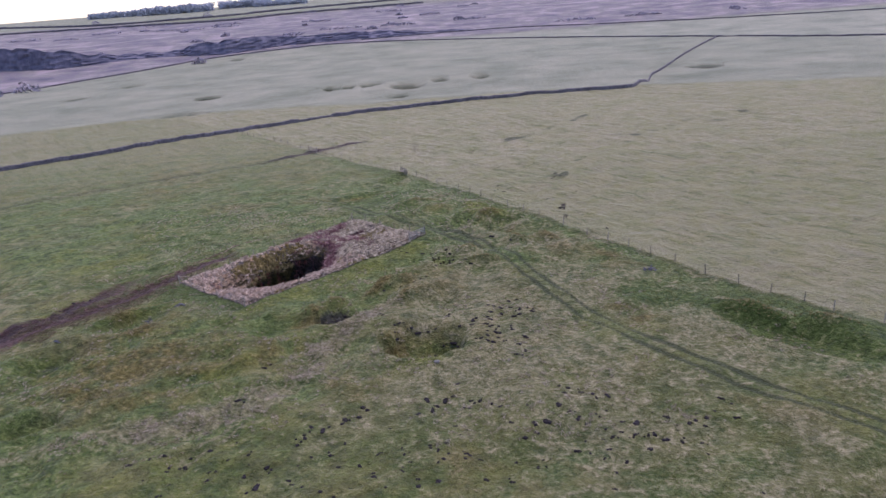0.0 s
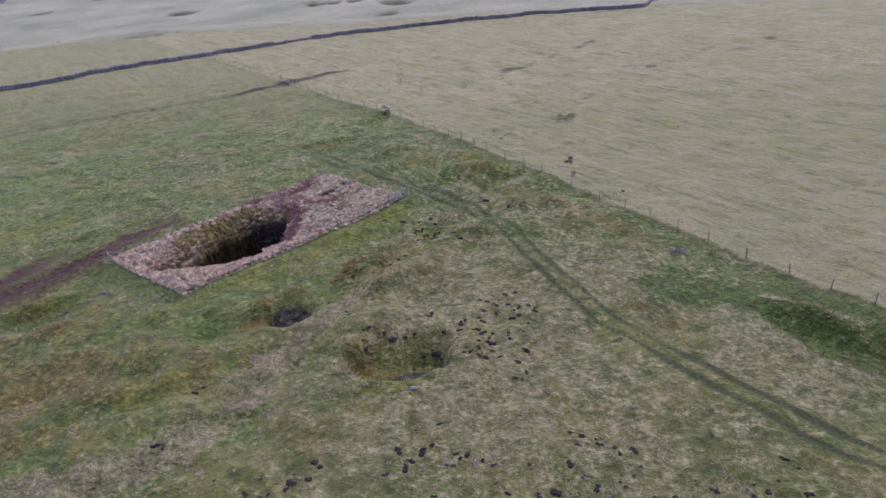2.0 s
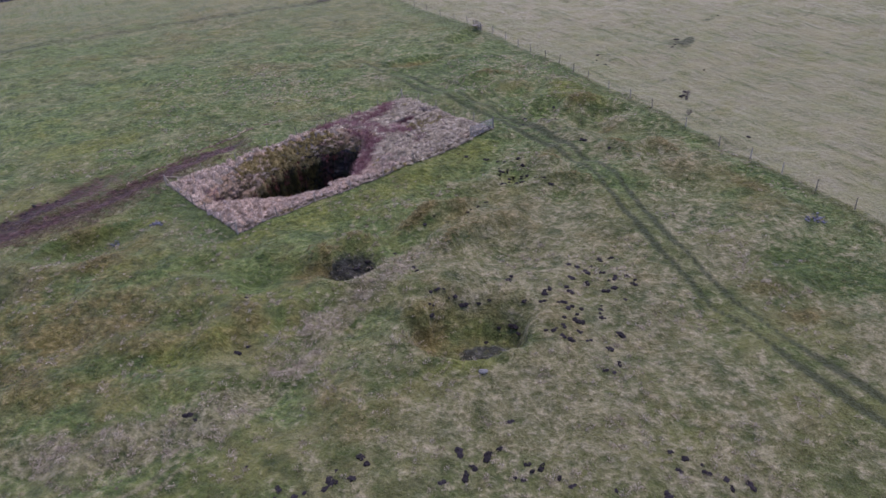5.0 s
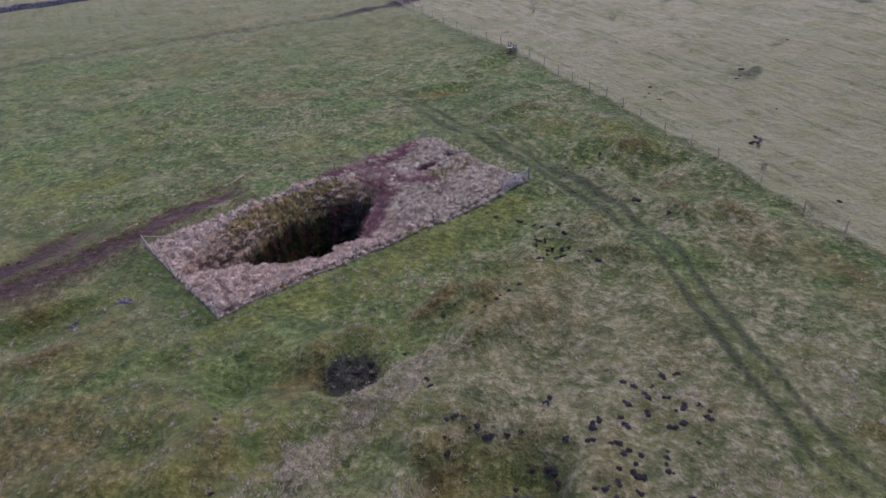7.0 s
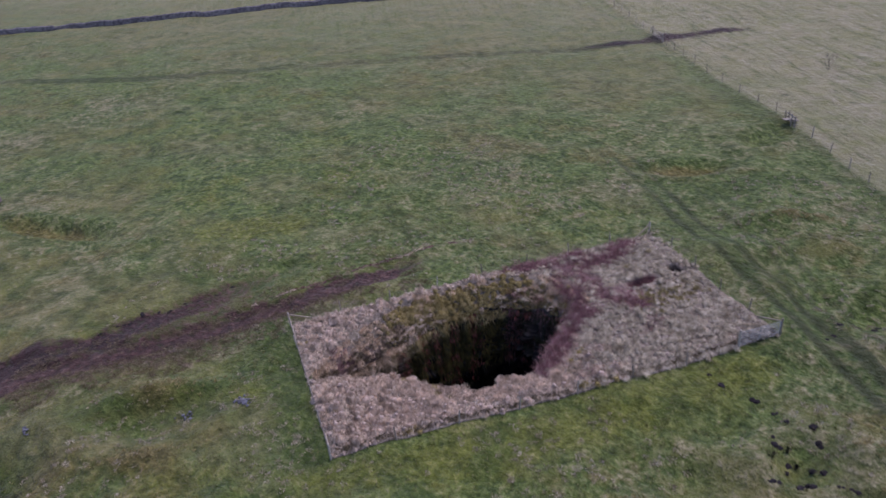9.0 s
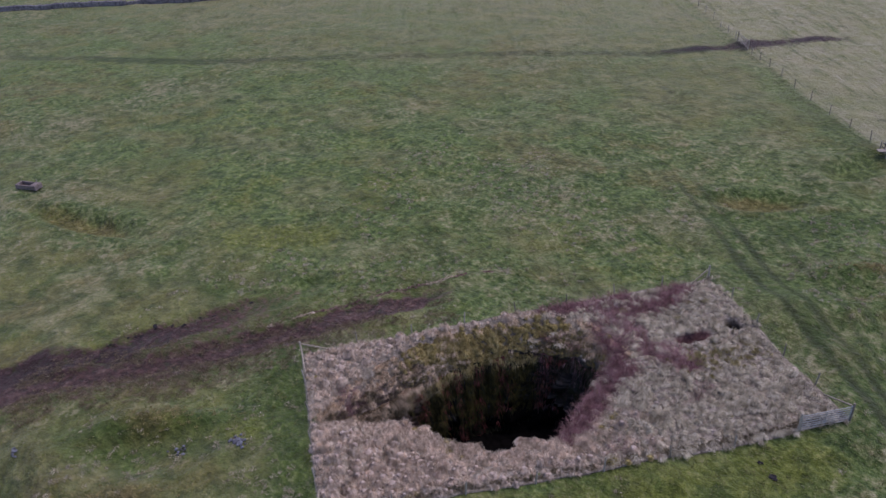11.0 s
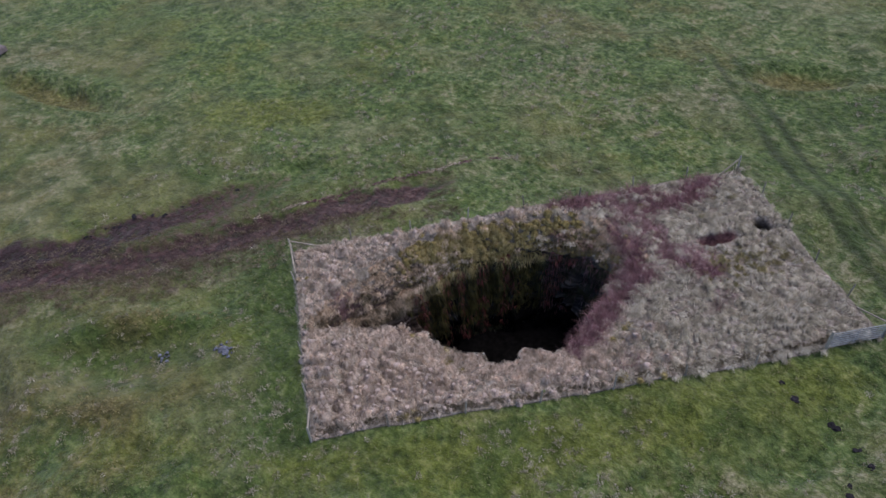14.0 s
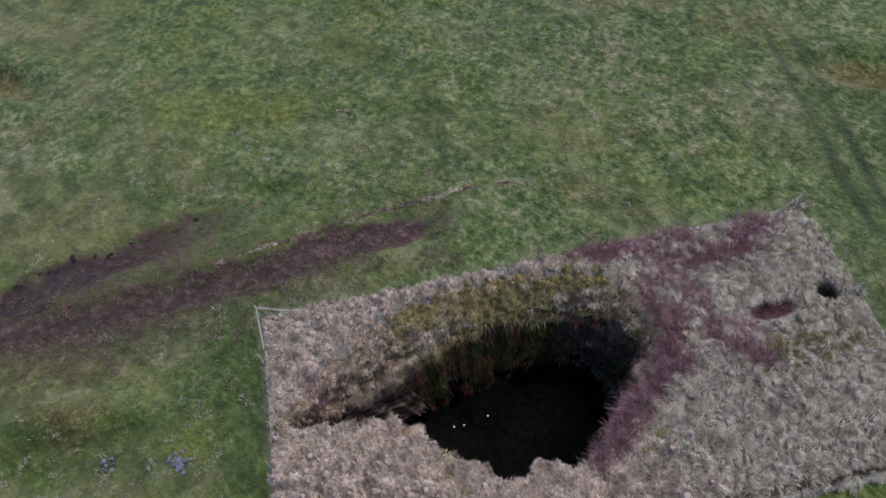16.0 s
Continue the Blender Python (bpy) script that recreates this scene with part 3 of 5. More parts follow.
def mesh_from(name, verts, quads, smooth_faces=True, tris=None):
    """A mesh from arrays of corners and faces."""
    me = bpy.data.meshes.new(name)
    verts = np.asarray(verts, np.float32)
    faces = quads if tris is None else tris
    k = faces.shape[1]
    me.vertices.add(len(verts))
    me.vertices.foreach_set("co", verts.ravel())
    me.loops.add(faces.size)
    me.loops.foreach_set("vertex_index", faces.astype(np.int32).ravel())
    me.polygons.add(len(faces))
    me.polygons.foreach_set("loop_start", np.arange(0, faces.size, k, dtype=np.int32))
    me.polygons.foreach_set("use_smooth", np.full(len(faces), smooth_faces))
    me.update()
    me.validate()
    return me


def mask(me, name, r, g, b):
    a = me.attributes.new(name, "FLOAT_COLOR", "POINT")
    a.data.foreach_set("color", np.stack([r, g, b, np.ones_like(r)], 1).astype(np.float32).ravel())


def part(name, bm, material, parent, label="", smooth_faces=False):
    me = bpy.data.meshes.new(name)
    if smooth_faces:
        for f in bm.faces:
            f.smooth = True
    bm.to_mesh(me)
    bm.free()
    me.materials.append(material)
    ob = new(name, me)
    ob.parent = parent
    return tagged(ob, label)


def thing(name, m, label, category, group="", kind=""):
    ob = new(name)
    ob.matrix_basis = m
    return tagged(ob, label, category, group, kind)


def ground_z(x, y):
    return float(height(np.array([x], float), np.array([y], float))[0])


# ---- the ground: one sheet to the skyline ----
def build_ground():
    xs = axis(-52, 44, 0.33, -3600, 3600, 0.027)
    ys = axis(36, 118, 0.33, -3000, 4400, 0.022)
    gx, gy = np.meshgrid(xs, ys)
    x, y = gx.ravel(), gy.ravel()
    z = height(x, y)
    nx, ny = len(xs), len(ys)
    i = np.arange(nx * ny).reshape(ny, nx)
    quads = np.stack([i[:-1, :-1], i[:-1, 1:], i[1:, 1:], i[1:, :-1]], -1).reshape(-1, 4)
    u, v = uv_of(x, y)
    inside = (u > 0.7) & (u < LONG - 0.7) & (v > BACK + 0.7) & (v < WIDE - 0.7)
    quads = quads[~inside[quads].any(1)]
    me = mesh_from("ground", np.stack([x, y, z], 1), quads)
    # which growth covers what
    big, mid = fbm(x, y, 18, 31), fbm(x, y, 5, 37)
    d_track, s_track, side = to_line(x, y, TRACK)
    d_band, s_band, side = to_line(x, y, STRAW_BAND)
    d_mud, s_mud, side_mud = to_line(x, y, MUD)
    d_fence, _, side_fence = to_line(x, y, FENCE_LINE)
    d_path = to_line(x, y, SECOND_PATH)[0]
    right = smooth(-0.1, 0.35, d_fence * np.where(side_fence > 0, 1, -1))      # beyond the stock fence
    knoll = np.exp(-(ellipse(x, y, 8, 56, 24, 17, 0)) ** 2)
    def patches(spots):
        out = np.zeros_like(x)
        for a in spots:
            out = np.maximum(out, np.exp(-ellipse(x, y, *a) ** 2))
        return out

    straw = np.clip(0.15 - 0.15 * np.exp(-ellipse(x, y, -32, 56, 14, 14, 0) ** 2) + 0.32 * knoll + 0.35 * big + 0.25 * mid + 1.5 * np.exp(-(d_band / (0.85 + 0.02 * s_band)) ** 2) * (1 - 0.35 * smooth(20, 34, s_band)) * (0.85 + 0.9 * mid), 0, 1)
    straw = straw + 0.26 * smooth(-14, -2, x - 0.25 * (y - 60)) * (1 - smooth(88, 108, y)) * (1 - 0.8 * np.exp(-(d_track / 2.2) ** 2)) + 0.24 * np.exp(-ellipse(x, y, 2, 106, 15, 10, -50) ** 4) - 0.05 * (1 - smooth(48, 58, y))
    stony = np.exp(-(to_line(x, y, [(28.6, 68.6), (31.1, 65.7), (33.2, 63.3)])[0] / 0.7) ** 2)
    straw = straw + 0.9 * np.exp(-((to_line(x, y, WHEEL_LINES)[0] - 0.4) / 0.2) ** 2) * (0.6 + 0.6 * vnoise(x, y, 2.5, 65))
    lush = 0.2 + 0.25 * smooth(82, 98, y) * (1 - smooth(130, 150, y)) + 0.6 * fbm(x, y, 8, 43) + 0.45 * np.exp(-ellipse(x, y, -30, 60, 12, 14, 0) ** 2) + 0.35 * np.exp(-ellipse(x, y, -40, 112, 45, 24, 0) ** 2)
    lush = lush + 1.4 * np.exp(-ellipse(x, y, 33, 58.5, 11, 3.5, -48) ** 2) - 0.4 * knoll + 0.4 * np.exp(-ellipse(x, y, -18, 80, 16, 6, 48) ** 2) + 0.2 * np.exp(-(ellipse(x, y, -10, 124, 8, 16, 30)) ** 2)
    lush = lush + 0.7 * np.exp(-((d_fence - 1.6) / 1.4) ** 2) * (side_fence < 0) + 0.6 * np.exp(-(np.minimum(np.abs(u), np.abs(v)) / 0.9) ** 2) * ((v > -2) & (v < 15) & (u > -2) & (u < 31))
    moss = 0.12 + 0.4 * fbm(x, y, 8, 51) + 0.1 * np.exp(-ellipse(x, y, -31, 58, 11, 11, 0) ** 2)
    lumpy, lumps = rough(x, y)
    moss = moss + 0.32 * lumpy * np.clip(lumps - 0.1, 0, 1)
    lush = lush + lumpy * (0.55 * np.clip(-lumps, 0, 1) + 0.1)
    straw = straw - 0.25 * lumpy * np.clip(-lumps, 0, 1)
    hollow_dark = np.zeros_like(x)
    rock = np.zeros_like(x)
    d_up, s_up, side_up = to_line(x, y, MUD_UPPER)
    torn = 0.22 * vnoise(x, y, 2.6, 4) + 0.5 * vnoise(x, y, 0.9, 15)
    mud = 0.8 * np.maximum((1 - smooth(0.9, 1.9, d_mud + torn + 1.2 * (1 - smooth(0, 9, s_mud)))) * smooth(0, 6, s_mud + 2 * torn), (1 - smooth(0.6, 2.0, d_up + torn + 0.5 * (1 - smooth(0, 7, s_up)))) * (0.4 + 0.55 * smooth(0, 10, s_up)))
    wet_band = np.exp(-((d_up + 1.5 * torn) / 1.3) ** 2) * smooth(5, 15, s_up)
    between = (side_mud < 0) & (side_up > 0)
    low_side = np.where(side_mud > 0, d_mud, 99)
    mud = np.maximum(mud, (0.46 + 0.16 * smooth(20, 30, s_mud)) * between * smooth(7, 20, s_mud) + 0.52 * (1 - smooth(1.4, 4.4, low_side + 2.0 * torn)) * smooth(10, 22, s_mud))
    straw = straw + 0.5 * np.exp(-(to_line(x, y, TURF_EDGE)[0] / 0.16) ** 2) + 0.45 * np.exp(-((low_side - 3.2) / 1.6) ** 2) * smooth(6, 12, s_mud)
    for cx, cy, a, b, turn, up in MOUNDS:
        moss = moss + 0.3 * np.exp(-1.5 * ellipse(x, y, cx, cy, a, b, turn) ** 2)
    for k, (cx, cy, a, b, turn, depth) in enumerate(HOLLOWS):
        e = ellipse(x, y, cx, cy, a, b, turn)
        foot = ellipse(x, y, cx + 0.5, cy - 0.9, a, b, turn) if k == 0 else 0.58 * e if k == 1 else e
        moss = moss + (0.35 if k in (0, 1) else 0.0) * np.exp(-((e - 0.85) / 0.25) ** 2) * smooth(0.5, -1.0, (x - cx) / a)
        straw = straw - 0.5 * bowl(e)
        moss = moss + (0.5 * bowl(e) if k in (8, 9) else 0.0)
        mud = mud + (0.55 * (1 - smooth(0.5, 0.9, e + 0.3 * mid)) if k == 1 else 0.0)
        if k < 5:
            lush = lush + (0.7 * bowl(e) if k == 0 else 0.0)
            # hollow floors darkened: stones in part, and shade put into the tone
            rock = rock + (0.8 if k == 0 else 1.05 if k == 1 else 0.4 if k in (2, 3) else 0.0) * (1 - smooth(0.2, 0.7, foot + 0.4 * mid))
    # far hollows: dark for their rushes, with shade added to the same tone
    for cx, cy, a, b, depth in FAR_HOLLOWS:
        hollow_dark = hollow_dark + 0.9 * bowl(ellipse(x, y, cx, cy, a * 1.05, b * 2.4, 0) + 0.2 * mid)
    d_gate, s_gate = to_line(x, y, GATE_MUD)[:2]
    trodden = np.exp(-(d_gate / (1.1 + 1.1 * np.exp(-((s_gate - 18) / 7) ** 2))) ** 2) * smooth(0, 8, s_gate) * (1 - smooth(26, 36, s_gate)) * (1 + 0.4 * vnoise(x, y, 3, 64))
    mud = np.maximum(mud, 0.8 * trodden)
    ruts = (0.85 + 0.3 * vnoise(x, y, 4, 25)) * np.exp(-((d_track - 0.8 + 0.08 * vnoise(x, y, 4, 2)) / (0.27 + 0.08 * vnoise(x, y, 5, 47))) ** 2) * (0.7 + 0.3 * smooth(28, 44, s_track))
    d_two = to_line(x, y, TRACK_TWO)[0]
    ruts = ruts * (0.85 * smooth(0, 8, s_track) + 0.15 * smooth(14, 34, s_track)) + 0.55 * smooth(126, 114, y) * np.exp(-((d_two - 0.7 + 0.14 * vnoise(x, y, 3, 2)) / 0.3) ** 2)
    track = np.clip(1.1 * ruts + (0.1 + 0.2 * (1 - smooth(42, 58, s_track))) * np.exp(-(d_track / 1.5) ** 2) * smooth(4, 16, s_track) + (0.54 + 0.14 * vnoise(x, y, 9, 48)) * np.exp(-((d_path - 0.6) / 0.8) ** 2) + 0.7 * trodden + 0.25 * np.exp(-(to_line(x, y, THIRD_PATH)[0] / 1.0) ** 2) + hollow_dark, 0, 1)
    track = np.maximum(track, 0.75 * wet_band)              # wet black soil down the upper band
    for a in SCARS:
        track = track + 0.45 * (1 - smooth(0.2, 1.2, ellipse(x, y, *a) + 0.5 * vnoise(x, y, 4, 29)))
    for a in WHEELS:
        track = track + 0.3 * np.exp(-(to_line(x, y, a)[0] / 0.5) ** 2)
    track = np.clip(track + 0.5 * np.exp(-((d_fence * np.where(side_fence > 0, 1, -1) + 0.45) / 0.45) ** 2), 0, 1)
    bright = 0.62 * patches(BRIGHT_PATCHES) + 0.5 * np.exp(-(to_line(x, y, BRIGHT_STRIP)[0] / 1.7) ** 2) + 0.16 + 0.22 * fbm(x, y, 9, 53) - 0.3 * smooth(120, 170, y)
    ochre = 0.72 * patches(OCHRE_PATCHES) + 0.06 + 0.16 * fbm(x, y, 7, 54)
    damp = 0.62 * patches(DAMP_PATCHES) + 1.0 * np.exp(-(to_line(x, y, DAMP_BAND)[0] / 2.6) ** 2) + 0.85 * np.exp(-(to_line(x, y, SIDE_STRIP)[0] / 1.5) ** 2) + 0.36 * np.exp(-((d_fence - 1.6) / 1.5) ** 2) * (side_fence < 0) * (y < 150) + 0.26 * np.exp(-(d_track / 2.2) ** 2) * smooth(2, 16, s_track) + 0.1 + 0.2 * fbm(x, y, 6, 55) + (0.12 + 0.45 * fbm(x, y, 4.5, 56)) * (1 - smooth(46, 60, y))
    d = y - 0.05 * x
    over_edge = smooth(-4, 9, past_crest(x, y) + 3 * vnoise(x, y, 14, 63))
    far = np.clip(0.9 * right * (0.74 + 0.26 * smooth(100, 190, y)) + 0.6 * smooth(120, 200, d), 0, 0.9) * (1 - over_edge)
    beyond = over_edge
    two = to_line(x, y, WALL_TWO)
    over = smooth(-3, 3, two[0] * two[2]) * smooth(330, 380, d)
    pale = np.clip(0.85 * beyond * (1 - over) + 0.8 * smooth(1350, 1500, d), 0, 1)
    heath = over * (1 - smooth(1300, 1500, d + 90 * vnoise(x, y, 200, 6)))
    strip = over * (x > -80) * (1 - smooth(690, 720, d + 0.05 * x))
    heath = np.clip(heath - strip, 0, 1)
    pale = np.clip(pale + strip, 0, 1)
    straw = straw - 0.8 * np.clip(np.maximum(np.maximum(damp, bright), ochre) - 0.22, 0, 1)
    moss = moss - 0.8 * np.clip(damp - 0.3, 0, 1)
    straw, damp = straw + 0.9 * stony, damp - 0.8 * stony
    mask(me, "mask_one", np.clip(straw, 0, 1), np.clip(lush, 0, 1), np.clip(mud, 0, 1))
    mask(me, "mask_two", np.clip(moss, 0, 1), track, heath)
    mask(me, "mask_four", np.clip(bright, 0, 1), np.clip(ochre, 0, 1), np.clip(damp, 0, 1))
    mask(me, "mask_three", far, pale, np.clip(rock, 0, 0.9))
    me.materials.append(TURF)
    tagged(new("ground", me), "rough grazed pasture with hollows and worn track", "ground", kind="structure")


build_ground()


# ---- the fenced pit ----
PIT_MIDDLE = (10.5, 4.2)
FLOOR = 8.7
LIP = [(0.3, 6.7), (0.25, 5.5), (0.8, 3.9), (1.7, 2.9), (3.4, 1.8), (6.0, 0.6), (8.5, 0.1), (11, -0.15), (13.9, -0.1), (16.5, 0.2), (18.9, 0.8), (20.6, 2.3), (21.2, 5), (20, 8), (17.5, 10.6), (15, 11.6), (12, 11.7), (9, 11.3), (6.5, 9.5), (4.5, 8.0), (2.5, 7.3)]
BRINK = [(0.6, 5.0, -1.4), (2.2, 4.3, -2.2), (4.2, 3.4, -2.8), (6.2, 2.5, -2.9), (7.9, 1.8, -2.7), (9.6, 1.25, -2.4), (11.6, 1.1, -2.2), (14.3, 1.3, -2.2), (16.6, 1.8, -2.2), (18.4, 2.9, -2.2), (19.0, 4.7, -2.1), (18.0, 6.6, -1.8), (16.0, 8.2, -1.6), (14.3, 9.9, -1.5), (13.4, 10.0, -1.4), (12.0, 9.4, -1.6), (10.9, 10.0, -1.5), (10.2, 9.8, -1.6), (9.2, 8.9, -1.85), (7.8, 7.8, -2.1), (6.8, 6.4, -2.35), (5.6, 5.55, -2.2), (3.9, 5.45, -2.0), (2.0, 5.72, -1.5), (0.7, 5.6, -1.4)]
BED = [(3.2, 4.75), (5.0, 4.2), (7.2, 3.3), (9.6, 2.4), (13.5, 2.1), (16.4, 3.2), (16.8, 5.4), (15.5, 7.4), (13.2, 9.2), (10.8, 9.2), (9.0, 8.4), (7.8, 7.2), (6.6, 6.0), (5.2, 5.2)]


def ring(outline, theta, part_of=None):
    """The radius of an outline along each spoke, or its third number."""
    a = np.array([math.atan2(p[1] - PIT_MIDDLE[1], p[0] - PIT_MIDDLE[0]) for p in outline])
    r = np.array([math.hypot(p[1] - PIT_MIDDLE[1], p[0] - PIT_MIDDLE[0]) if part_of is None else p[part_of] for p in outline])
    o = np.argsort(a)
    return np.interp(theta, np.concatenate([a[o] - 2 * np.pi, a[o], a[o] + 2 * np.pi]), np.tile(r[o], 3))


def frame_ring(theta):
    c, s = np.cos(theta), np.sin(theta)
    ru = np.where(c > 0, (LONG - PIT_MIDDLE[0]) / np.maximum(c, 1e-6), -PIT_MIDDLE[0] / np.minimum(c, -1e-6))
    rv = np.where(s > 0, (WIDE - PIT_MIDDLE[1]) / np.maximum(s, 1e-6), (BACK - PIT_MIDDLE[1]) / np.minimum(s, -1e-6))
    return np.minimum(ru, rv)


def rim_land(u, v):
    """The turf inside the fence: a little proud of the pasture, dipping towards the pit on the low side."""
    x, y = xy_of(u, v)
    z = land(x, y) + 0.3 * vnoise(x, y, 22, 3) + 0.2 * vnoise(x, y, 6.5, 5) + 0.1 + 0.1 * vnoise(x, y, 3, 61) + 0.12 * vnoise(x, y, 0.9, 62)
    z = z + 0.22 * np.exp(-ellipse(u, v, 5.4, 7.8, 2.2, 1.0, 20) ** 2) + 0.3 * np.exp(-ellipse(u, v, 2.0, 8.5, 1.6, 1.2, 0) ** 2)
    edge = np.minimum(np.minimum(u, LONG - u), np.minimum(v - BACK, WIDE - v))
    w = smooth(0.5, 1.7, edge)
    return z * w + (height(x, y) + 0.12) * (1 - w)


def brink_z(th):
    return ring(BRINK, th, 2) + 0.08 * np.sin(11 * th) + 0.06 * np.sin(29 * th)


SMALL_HOLES = [(28.6, 4.4, 0.62, 0.5, 1.8), (25.4, 4.75, 1.35, 0.5, 0.7)]


def outlines(th):
    """Radii of fence, lip and brink along the spokes."""
    rf = frame_ring(th)
    rl = np.minimum(ring(LIP, th), rf - 0.25)
    rb = np.minimum(ring(BRINK, th) + 0.1 * np.sin(th * 9) + 0.1 * np.sin(th * 23 + 1), rl - 0.2)
    return rf, rl, rb


def turf_z(r, th):
    """Height of the turf from the fence in to the brink: a level rim and steep bank behind, one long slope in front."""
    rf, rl, rb = outlines(th)
    cu, cv = np.cos(th), np.sin(th)
    at = lambda q: (PIT_MIDDLE[0] + q * cu, PIT_MIDDLE[1] + q * cv)
    here, brink = rim_land(*at(r)), brink_z(th)
    top = rim_land(*at(rl))
    f = np.clip((rl - r) / (rl - rb), 0, 1) ** 1.25
    back = np.where(r >= rl, here, top + (brink - top) * f ** 1.4)
    g = np.clip((rf - r) / (rf - rb), 0, 1)
    front = here + (brink - rim_land(*at(rb))) * g ** 1.25
    low = smooth(0.06, 0.14, cv) * (1 - smooth(0.75, 0.98, cu))
    z = back * (1 - low) + front * low
    u, v = at(r)
    for hu, hv, a, b, deep in SMALL_HOLES:
        z = z - deep * bowl(ellipse(u, v, hu, hv, a, b, 0))
    return z


def build_pit():
    th = np.linspace(-np.pi, np.pi, 541)[:-1]
    corner = [math.atan2(v - PIT_MIDDLE[1], u - PIT_MIDDLE[0]) for u in (0, LONG) for v in (BACK, WIDE)]
    for c in corner:                                   # a spoke through each corner of the fence
        th[np.argmin(np.abs(th - c))] = c
    rf, rl, rb = outlines(th)
    rd = np.minimum(ring(BED, th), rb - 0.25)
    rows, stone, moss, red = [], [], [], []
    cu, cv = np.cos(th), np.sin(th)

    def add(r, z, st):
        u, v = PIT_MIDDLE[0] + r * cu, PIT_MIDDLE[1] + r * cv
        x, y = xy_of(u, v)
        rows.append(np.stack([x, y, z], 1))
        st = st + np.zeros_like(u)
        st = np.where(u < 8.0, st * (0.75 + 0.45 * smooth(-2.5, -5.5, z)), st)
        # in the small holes the near-black rock tone is painted shade
        st = np.maximum(st, 1.2 * bowl(0.8 * ellipse(u, v, 28.6, 4.4, 0.62, 0.5, 0)) + 1.2 * bowl(ellipse(u, v, 24.4, 4.85, 0.4, 0.4, 0)))
        stone.append(np.clip(st, 0, 1))
        moss.append(np.clip(0.7 * np.exp(-((v - 2.1) / 0.9) ** 2) * smooth(4, 8, u) * (1 - smooth(17, 20, u)) + 0.15 * vnoise(u, v, 2, 5) + 0.4 * np.exp(-ellipse(u, v, 25, 9.5, 4, 2, 0) ** 2), 0, 1))
        red.append(np.clip(np.maximum(russet(u, v), 1.6 * bowl(0.85 * ellipse(u, v, 25.4, 4.75, 1.35, 0.5, 0))) + 0.5 * smooth(-0.9, -1.7, z) * (1 - smooth(7, 9, u)) * (v < 6.2), 0, 1))

    for k in range(44):                                # turf between fence and lip
        f = k / 44
        r = rf + (rl - rf) * f
        add(r, turf_z(r, th) - (0.08 if k == 0 else 0), 0.0)
    brink = brink_z(th)
    for k in range(14):                                # the grown slope
        f = k / 14
        r = rl + (rb - rl) * (f ** 0.8)
        z = turf_z(r, th)
        n = vnoise(r * cu * 1.0, r * cv, 0.8, 71) * 0.16 + vnoise(r * cu, r * cv, 0.35, 72) * 0.07
        add(r + n * 0.4, z + n, 0.05 + 0.55 * f ** 3 + 0.5 * f * np.exp(-(((np.abs(th) - 2.95) / 0.3) ** 2)))
    for k in range(30):                                # the rock, in beds that stand out and step back
        f = k / 30
        z0 = brink + (-FLOOR - brink) * f
        bed = 0.1 * np.sin(z0 * 4.2 + 1.6 * np.sin(3 * th)) + 0.4 * vnoise(th * 9, z0 * 0.5, 1.0, 81) + 0.3 * vnoise(th * 30, z0 * 1.6, 1.0, 82)
        ramp_side = smooth(1.8, 3.0, rb - rd)                # the shallow end runs down as a rough ramp
        z0 = brink + (-FLOOR - brink) * (f + ramp_side * (f ** 1.15 - f))
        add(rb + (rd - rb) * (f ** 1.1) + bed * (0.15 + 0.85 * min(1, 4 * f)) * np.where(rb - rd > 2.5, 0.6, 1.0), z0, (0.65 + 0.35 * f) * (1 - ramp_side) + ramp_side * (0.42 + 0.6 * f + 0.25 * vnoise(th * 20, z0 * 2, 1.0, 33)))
    for k in range(9):
        f = k / 8
        r = rd * (1 - f) + 0.02
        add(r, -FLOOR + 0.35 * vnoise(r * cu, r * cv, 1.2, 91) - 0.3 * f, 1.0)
    n, m = len(th), len(rows)
    i = np.arange(n * m).reshape(m, n)
    j = np.roll(i, -1, 1)
    quads = np.stack([i[:-1], j[:-1], j[1:], i[1:]], -1).reshape(-1, 4)[:, ::-1]
    me = mesh_from("pit_ground", np.concatenate(rows), quads)
    mask(me, "mask_one", np.concatenate(stone), np.concatenate(moss), np.concatenate(red))
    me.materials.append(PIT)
    me.materials.append(SHAFT_SHADE)
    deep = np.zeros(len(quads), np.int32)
    at = np.concatenate(rows)[quads].mean(1)           # near-black shade tone on the floor and up the foot of the sides
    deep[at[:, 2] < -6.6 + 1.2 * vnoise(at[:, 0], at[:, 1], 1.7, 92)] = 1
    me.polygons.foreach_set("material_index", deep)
    tagged(new("pit_ground", me), "deep collapsed shaft with dark limestone sides", "pit", kind="structure")


STEMS = [([(16.4, -0.4), (19.7, -0.3), (22.9, -0.4)], 0.75), ([(20.4, -0.5), (21.2, 0.7), (21.5, 2.4), (22.3, 4.6), (23.2, 6.3)], 1.15), ([(22.8, 1.3), (24.9, 1.0), (27.2, 0.1)], 1.25),
         ([(22.2, 5.1), (23.5, 5.9), (23.8, 7.0)], 1.25), ([(19.8, 2.2), (20.2, 4.5), (19.3, 6.2)], 1.15), ([(20.6, 6.2), (18.4, 6.9), (16.4, 8.5), (14.9, 9.8)], 0.95)]


def russet(u, v):
    """Where the reddish dead stems grow: bands that cross at the pit's end, and loose patches beside them."""
    out = np.zeros(np.shape(u))
    for line, wide in STEMS:
        out = np.maximum(out, 1.0 - to_line(u, v, line)[0] / (1.05 * wide))
    return out + 0.3 * vnoise(u, v, 1.3, 13)


build_pit()


